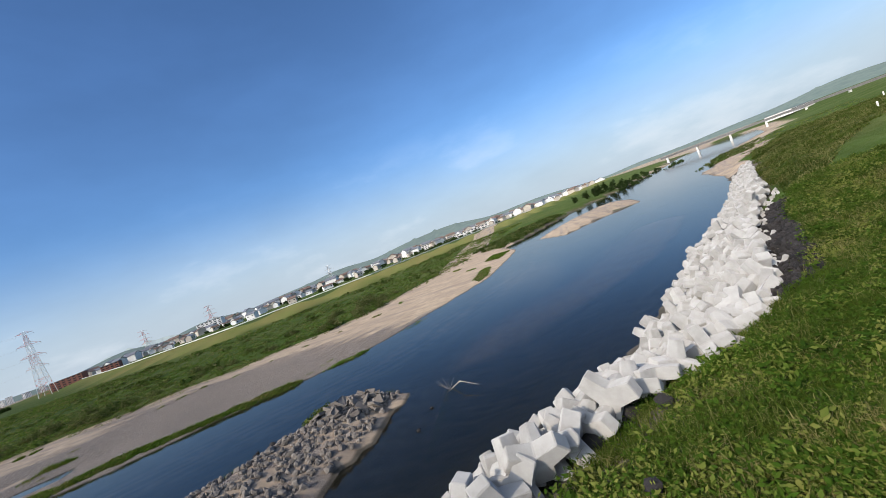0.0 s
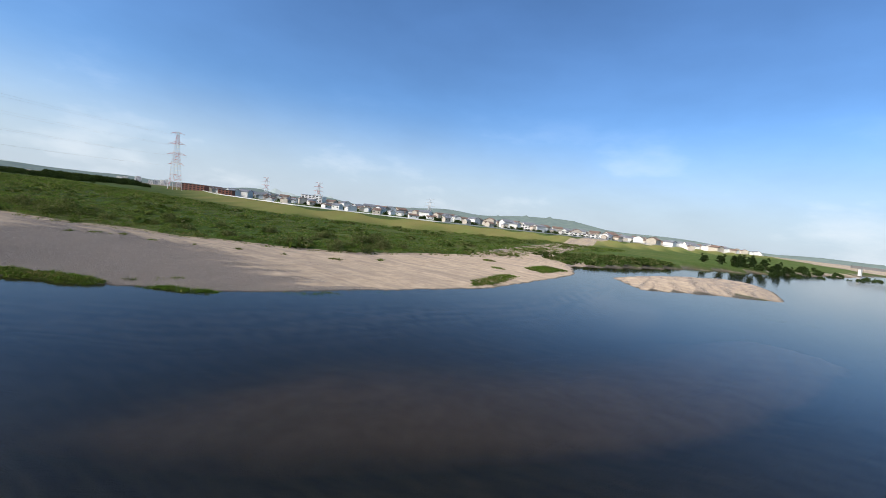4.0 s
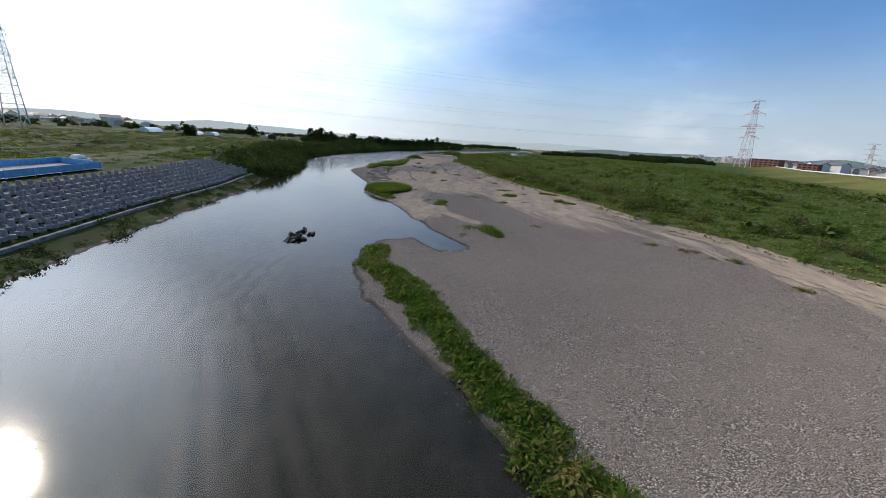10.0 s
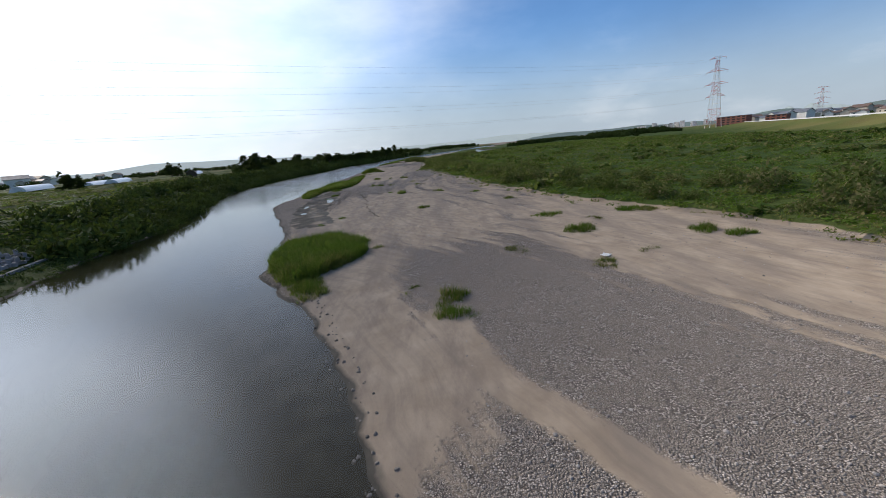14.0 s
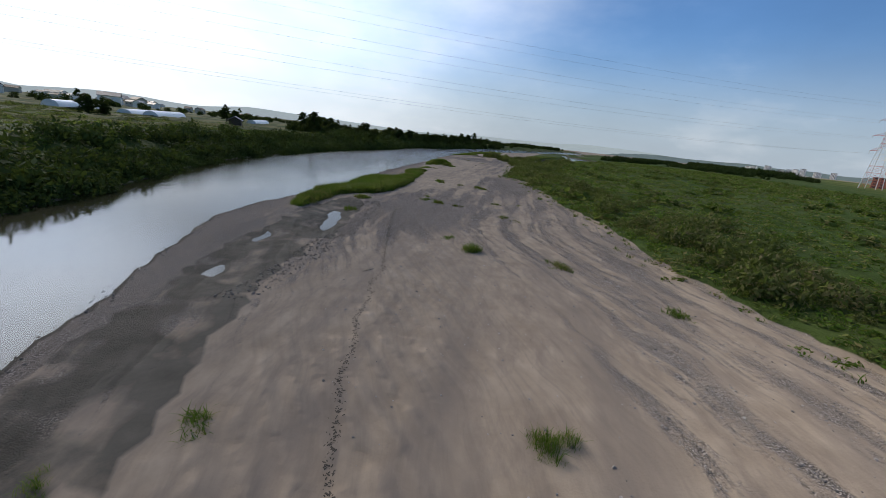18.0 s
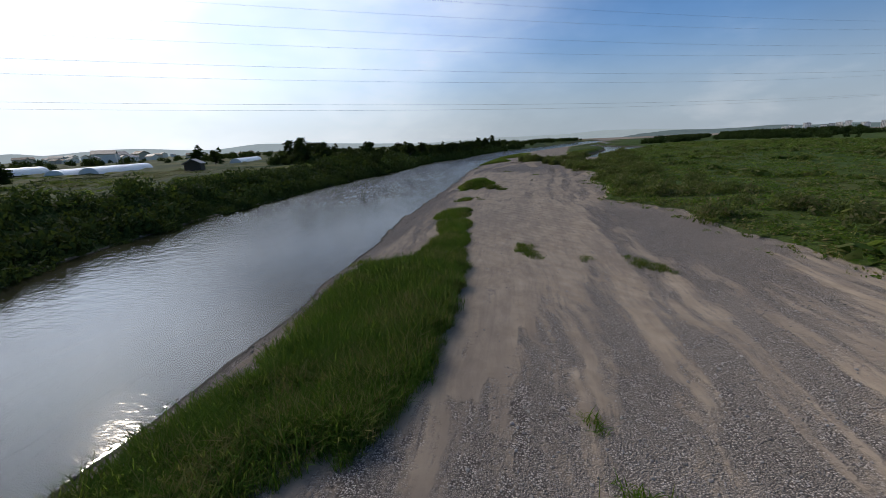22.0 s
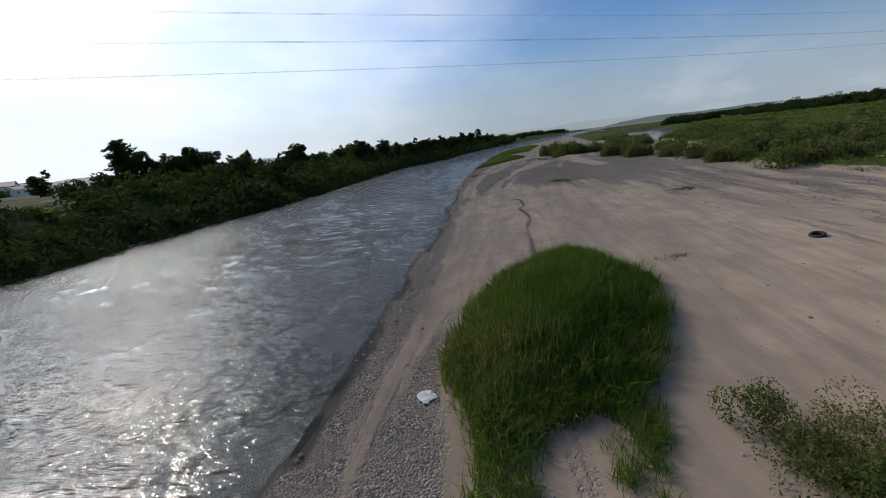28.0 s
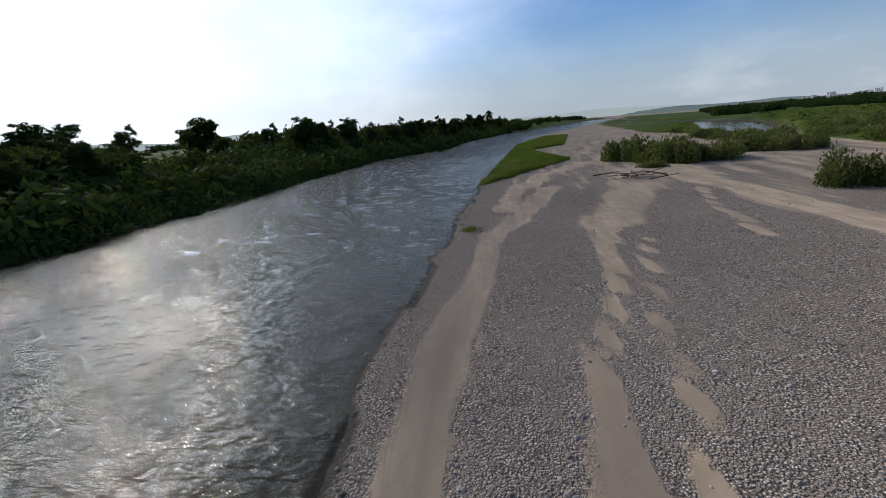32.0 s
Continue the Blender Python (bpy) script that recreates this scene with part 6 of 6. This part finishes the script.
P = P[(~inside(P, RIVER)) & (P[:, 0] < -118)]
S = rng.uniform(0.8, 1.7, len(P))
tagged(new("bank_weeds", strewn("bank_weeds", FAR_BUSH, settled(P, 0.3), np.column_stack([S * 1.3, S * 1.3, S * 0.7]), turns(len(P), 0.1), BELT)), "lighter green weeds on top of the bank", "weeds", kind="stuff")
P = filled([(-30, 10), (-110, -8), (-180, -40), (-300, -70), (-330, -160), (-60, -120), (-20, -30)], 0.030)
P = P[~inside(P, [(x * 1.05 + 2, y) for x, y in YARD])]
S = rng.uniform(0.4, 1.3, len(P))
tagged(new("field_weeds", strewn("field_weeds", FAR_BUSH, settled(P, 0.2), np.column_stack([S * 1.8, S * 1.8, S * 0.6]), turns(len(P), 0.1), BANK_GRASS)), "weeds and crop rows in the southern fields", "weeds", kind="stuff")
# crop plots and houses in the southern fields
plot_names = ((DRY, "dry brown stubble plot in the field"), (BELT, "square plot of low green crops in the field"), (DARK_SHRUB, "dark green vegetable plot in the field"), (DRY, "dry brown stubble plot in the field"), (BANK_GRASS, "rough green fallow plot in the field"))
for k in range(8):
    for j in range(4):
        c = np.array([-66.0, -30.0]) + np.array([-0.97, -0.25]) * 33 * k + np.array([0.25, -0.97]) * 26 * j
        if dist(c[None], YARD, True)[0] < 14 or inside(c[None], YARD)[0]:
            continue
        d, e = np.array([-0.97, -0.25]) * rng.uniform(12, 15), np.array([0.25, -0.97]) * rng.uniform(8, 11.5)
        P = filled([tuple(c + d + e), tuple(c + d - e), tuple(c - d - e), tuple(c - d + e)], 0.55)
        S = rng.uniform(0.5, 1.0, len(P))
        mat_, label_ = plot_names[int(rng.integers(0, 5))]
        tagged(new("crop_plot", strewn("crop_plot", HERB, settled(P, 0.1), np.column_stack([S * 1.5, S * 1.5, S * 0.6]), turns(len(P), 0.1), mat_)), label_, "crops", "plots in the southern fields")
P = np.vstack([ribbon([(-40, -22), (-180, -58), (-330, -110)], -3, 3, 0.05), ribbon([(-60, -80), (-200, -118), (-330, -160)], -3, 3, 0.05)])
S = rng.uniform(0.9, 2.2, len(P))
tagged(new("hedge", strewn("hedge", BUSH, settled(P, 0.2), np.column_stack([S, S, S]), turns(len(P), 0.15), SHRUB)), "ragged green hedges between the southern fields", "hedge", kind="stuff")
for k in range(26):
    a, r_ = radians(rng.uniform(205, 252)), rng.uniform(560, 1000)
    x, y = -70 + r_ * math.cos(a), 40 + r_ * math.sin(a)
    copy_thing(HOUSES[int(rng.integers(0, 4))], pose(x, y, float(ground_at(x, y)[0]) - 0.1, 0, 0, rng.uniform(0, 180)))
# east bank: rank grass and creepers beside the blocks
EAST_NEAR = [(1, 13), (4, 17.6), (7.4, 21.8), (13.6, 24.9), (19.2, 27.4), (24.4, 34.8), (30.9, 46.6), (38.6, 57.4), (46, 57), (44, 48), (40, 40), (48, 40), (54, 36), (40, 8), (28, -8), (8, -14), (-10, -6), (-14, 8), (-4, 8)]
P = filled(EAST_NEAR, 11)
hgt = rng.uniform(0.35, 0.75, len(P)) * (1 + 0.4 * waves(P, 9, 61))
tagged(new("bank_grass", strewn("bank_grass", LOW + TALL, settled(P, 0.03), np.column_stack([hgt, hgt, hgt]), turns(len(P), 0.2), BANK_GRASS)), "rank green grass covering the east bank", "grass", kind="stuff")
P = filled(EAST_NEAR, 6.0)
P = P[waves(P, 6, 62) > -0.55]
S = rng.gamma(5.0, 0.13, len(P)).clip(0.3, 1.25) * (1 + 0.35 * waves(P, 4, 63))
tagged(new("creepers", strewn("creepers", [leaf_kind(70, 0.105, 0.9) for _ in range(3)], settled(P, 0.05), np.column_stack([S, S, S * 0.8]), turns(len(P), 0.2), CREEPER)), "broad-leaved green creepers over the bank grass", "creepers", kind="stuff")
P = filled(EAST_NEAR, 0.16)
P = P[(waves(P, 14, 64) > -0.1) & (dist(P, EAST_NEAR[4:9]) > 1.5)]
S = rng.gamma(6.0, 0.16, len(P)).clip(0.5, 1.8)
tagged(new("bank_shrubs", strewn("bank_shrubs", BIG_BUSH, settled(P, 0.2), np.column_stack([S, S, S * 0.8]), turns(len(P), 0.2), CREEPER)), "rounded green shrubs standing in the bank grass", "shrubs", kind="stuff")
P = filled([(15.5, 23.4), (20.5, 26), (26.5, 32.5), (36, 30), (33, 14), (20, 10), (11, 18)], 1.0)
S = rng.uniform(0.8, 1.5, len(P))
tagged(new("broad_creepers", strewn("broad_creepers", [leaf_kind(240, 0.085, 1.0) for _ in range(3)], settled(P, 0.2), np.column_stack([S, S, S * 0.75]), turns(len(P), 0.2), CREEPER)), "deep mounds of broad-leaved creeper over the bank", "creepers", kind="stuff")
EAST_FAR = [(31.6, 47), (37.2, 56.4), (42.5, 65.6), (49, 80), (63.5, 106.5), (100, 170), (120, 170), (170, 180), (110, 105), (76, 86), (60, 76), (46, 62), (38, 51)]
P = filled(EAST_FAR, 3.6)
hgt = rng.uniform(0.35, 0.8, len(P)) * (1 + 0.6 * waves(P, 11, 65))
tagged(new("far_bank_grass", strewn("far_bank_grass", LOW, settled(P, 0.03), np.column_stack([hgt * 1.8, hgt * 1.8, hgt]), turns(len(P), 0.2), BANK_GRASS)), "long green grass on the bank upstream", "grass", kind="stuff")
P = np.vstack([ribbon(EAST_LEVEE[1:6], -14, 14, 0.30), filled([(70, 120), (90, 160), (130, 230), (180, 280), (200, 250), (130, 150)], 0.12)])
P = P[~inside(P, RIVER)]
S = rng.uniform(0.5, 1.1, len(P))
tagged(new("levee_weeds", strewn("levee_weeds", FAR_BUSH, settled(P, 0.25), np.column_stack([S * 1.8, S * 1.8, S * 0.6]), turns(len(P), 0.1), BELT)), "green weeds over the east levee", "weeds", kind="stuff")
P = filled([(29, 24), (31, 32), (35, 36), (42, 34), (46, 26), (36, 18)], 7.0)
hgt = rng.uniform(2.2, 3.6, len(P))
clumped(tagged(new("reed_thicket"), "tall dark reed thicket on the bank", "reeds"), TALL, settled(P, 0.05), np.column_stack([0 * hgt + 1.3, 0 * hgt + 1.3, hgt]), turns(len(P), 0.1), SHRUB)

# ---- loose stones and litter on the bar ----
BAR_AREA = [(-12, 82), (-30, 63), (-52, 50), (-66, 46), (-80, 51), (-100, 43), (-122, 43), (-150, 30), (-185, 26), (-240, 21), (-262, 12), (-300, 12), (-335, 11), (-360, 14), (-355, 34), (-300, 46), (-245, 38), (-160, 56), (-100, 78), (-40, 106)]
P = filled(BAR_AREA, 6.5)
mk = plan(P)[1]
P = P[rng.uniform(size=len(P)) < 0.06 + 0.9 * smooth01(mk["gravel"], 0.45, 0.75) * (1 - mk["green"])]
S = (rng.gamma(2.0, 0.014, len(P)) + 0.022).clip(0, 0.105)
tagged(new("loose_stones", strewn("loose_stones", ROCKS, settled(P, -0.01), S, turns(len(P), 0.3), PEBBLE)), "loose grey and pale stones strewn over the bar", "stones", kind="stuff")
P = ribbon(BAR_SHORE[10:36] + BAR_SHORE_WEST[1:6], -0.9, 0.7, 3.0)
S = rng.uniform(0.04, 0.13, len(P))
tagged(new("shore_stones", strewn("shore_stones", ROCKS, settled(P, -0.01), S, turns(len(P), 0.3), ROCK)), "wet dark stones along the water's edge", "stones", kind="stuff")
P = ribbon([(-142, 28), (-152, 28.2), (-162, 27.2), (-170, 26.6), (-178, 25)], -1.2, 1.2, 7)
tagged(new("mud_stones", strewn("mud_stones", ROCKS, settled(P, -0.02), rng.uniform(0.04, 0.12, len(P)), turns(len(P), 0.3), ROCK)), "dark stones along the drained side pool", "stones", kind="stuff")
# dark flood litter, added to draw the dark line of a rill not dug into the sand
for line_ in ([(-130.5, 39.4), (-132.3, 38.6), (-134.7, 37.9), (-136.7, 37.1), (-139.4, 36.7), (-141.9, 35.8), (-145.2, 35.6), (-147, 34.8), (-149.6, 34.9), (-155.9, 33.2), (-166.4, 30.6), (-173.9, 29.0)], [(-282, 17.4), (-286.4, 17.6), (-290, 17.5), (-294, 18.1), (-296.3, 17.8), (-299, 17.4), (-300.3, 17.9), (-303, 17.9), (-305.6, 17.5), (-306, 16.8)]):
    L = np.array(line_)
    P = along(L, rng.uniform(0, 1, 1300)) + rng.normal(0, 0.10, (1300, 2))
    S = rng.uniform(0.012, 0.042, len(P))
    tagged(new("flood_litter", strewn("flood_litter", ROCKS, settled(P, -0.005), np.column_stack([S * 2.2, S, S * 0.5]), turns(len(P), 0.1), BARK)), "dark twigs and litter strewn as the line of a sand rill", "litter", kind="stuff")
b_ = tagged(new("driftwood_stick"), "pale bare stick lying on sand", "driftwood")
gz = float(ground_at(-149, 33.4)[0])
part("stem", tubes("stem", [((-150.0, 34.1, gz + 0.05), (-148.9, 33.6, gz + 0.09), 0.03, 0.02)], DRIFT, 6), b_)
part("side_twig", tubes("side_twig", [((-149.5, 33.9, gz + 0.06), (-149.1, 34.0, gz + 0.14), 0.016, 0.008)], DRIFT, 5), b_)
b_ = tagged(new("driftwood_stick"), "thin pale stick lying on the gravel", "driftwood")
gz = float(ground_at(-293.5, 18.6)[0])
part("stem", tubes("stem", [((-292.4, 18.3, gz + 0.05), (-295.2, 18.2, gz + 0.08), 0.03, 0.02)], DRIFT, 6), b_)
gz = float(ground_at(-364, 27.3)[0])
for k in range(26):
    a = rng.uniform(0, 360)
    tagged(new("driftwood_log", tubes("driftwood_log", [((-rng.uniform(0.6, 1.6), 0, 0), (rng.uniform(0.6, 1.6), 0, rng.uniform(0, 0.5)), rng.uniform(0.05, 0.12), 0.04)], DRIFT if k % 3 else BARK, 6)), "weathered log in a pile of driftwood", "driftwood", "driftwood pile").matrix_basis = pose(-364 + rng.normal(0, 0.9), 27.3 + rng.normal(0, 1.3), gz + 0.1 + 0.35 * rng.uniform(), 0, rng.normal(0, 8), a)
tyre = bmesh.new()
ring = [(math.cos(k * math.pi / 12), math.sin(k * math.pi / 12)) for k in range(24)]
prof = [(0.20, 0.0), (0.30, 0.0), (0.34, 0.05), (0.34, 0.15), (0.30, 0.20), (0.20, 0.20)]
tv = [[tyre.verts.new((x * r, y * r, z_)) for r, z_ in prof] for x, y in ring]
for k in range(24):
    for j in range(6):
        tyre.faces.new((tv[k][j], tv[k][(j + 1) % 6], tv[(k + 1) % 24][(j + 1) % 6], tv[(k + 1) % 24][j]))
tagged(new("tyre", done("tyre", tyre, RUBBER, True)), "old black tyre half sunk in the sand", "tyre").matrix_basis = pose(-281.3, 31.2, float(ground_at(-281.3, 31.2)[0]) - 0.05, 14, 8, 0)
for x, y, s in ((-269.7, 13.2, 0.24), (-107.6, 36.4, 0.2), (-101.8, 59.8, 0.3)):
    bm = bmesh.new()
    bmesh.ops.create_grid(bm, x_segments=5, y_segments=4, size=s)
    for v in bm.verts:
        v.co += Vector(rng.normal(0, 0.10 * s, 3)) + Vector((0, 0, 0.12 * s))
    bmesh.ops.solidify(bm, geom=bm.faces[:], thickness=0.03)
    tagged(new("litter_sheet", done("litter_sheet", bm, WHITE_WALL)), "crumpled white plastic sheet lying on the gravel", "litter").matrix_basis = pose(x, y, float(ground_at(x, y)[0]) + 0.05, 0, 0, 40)
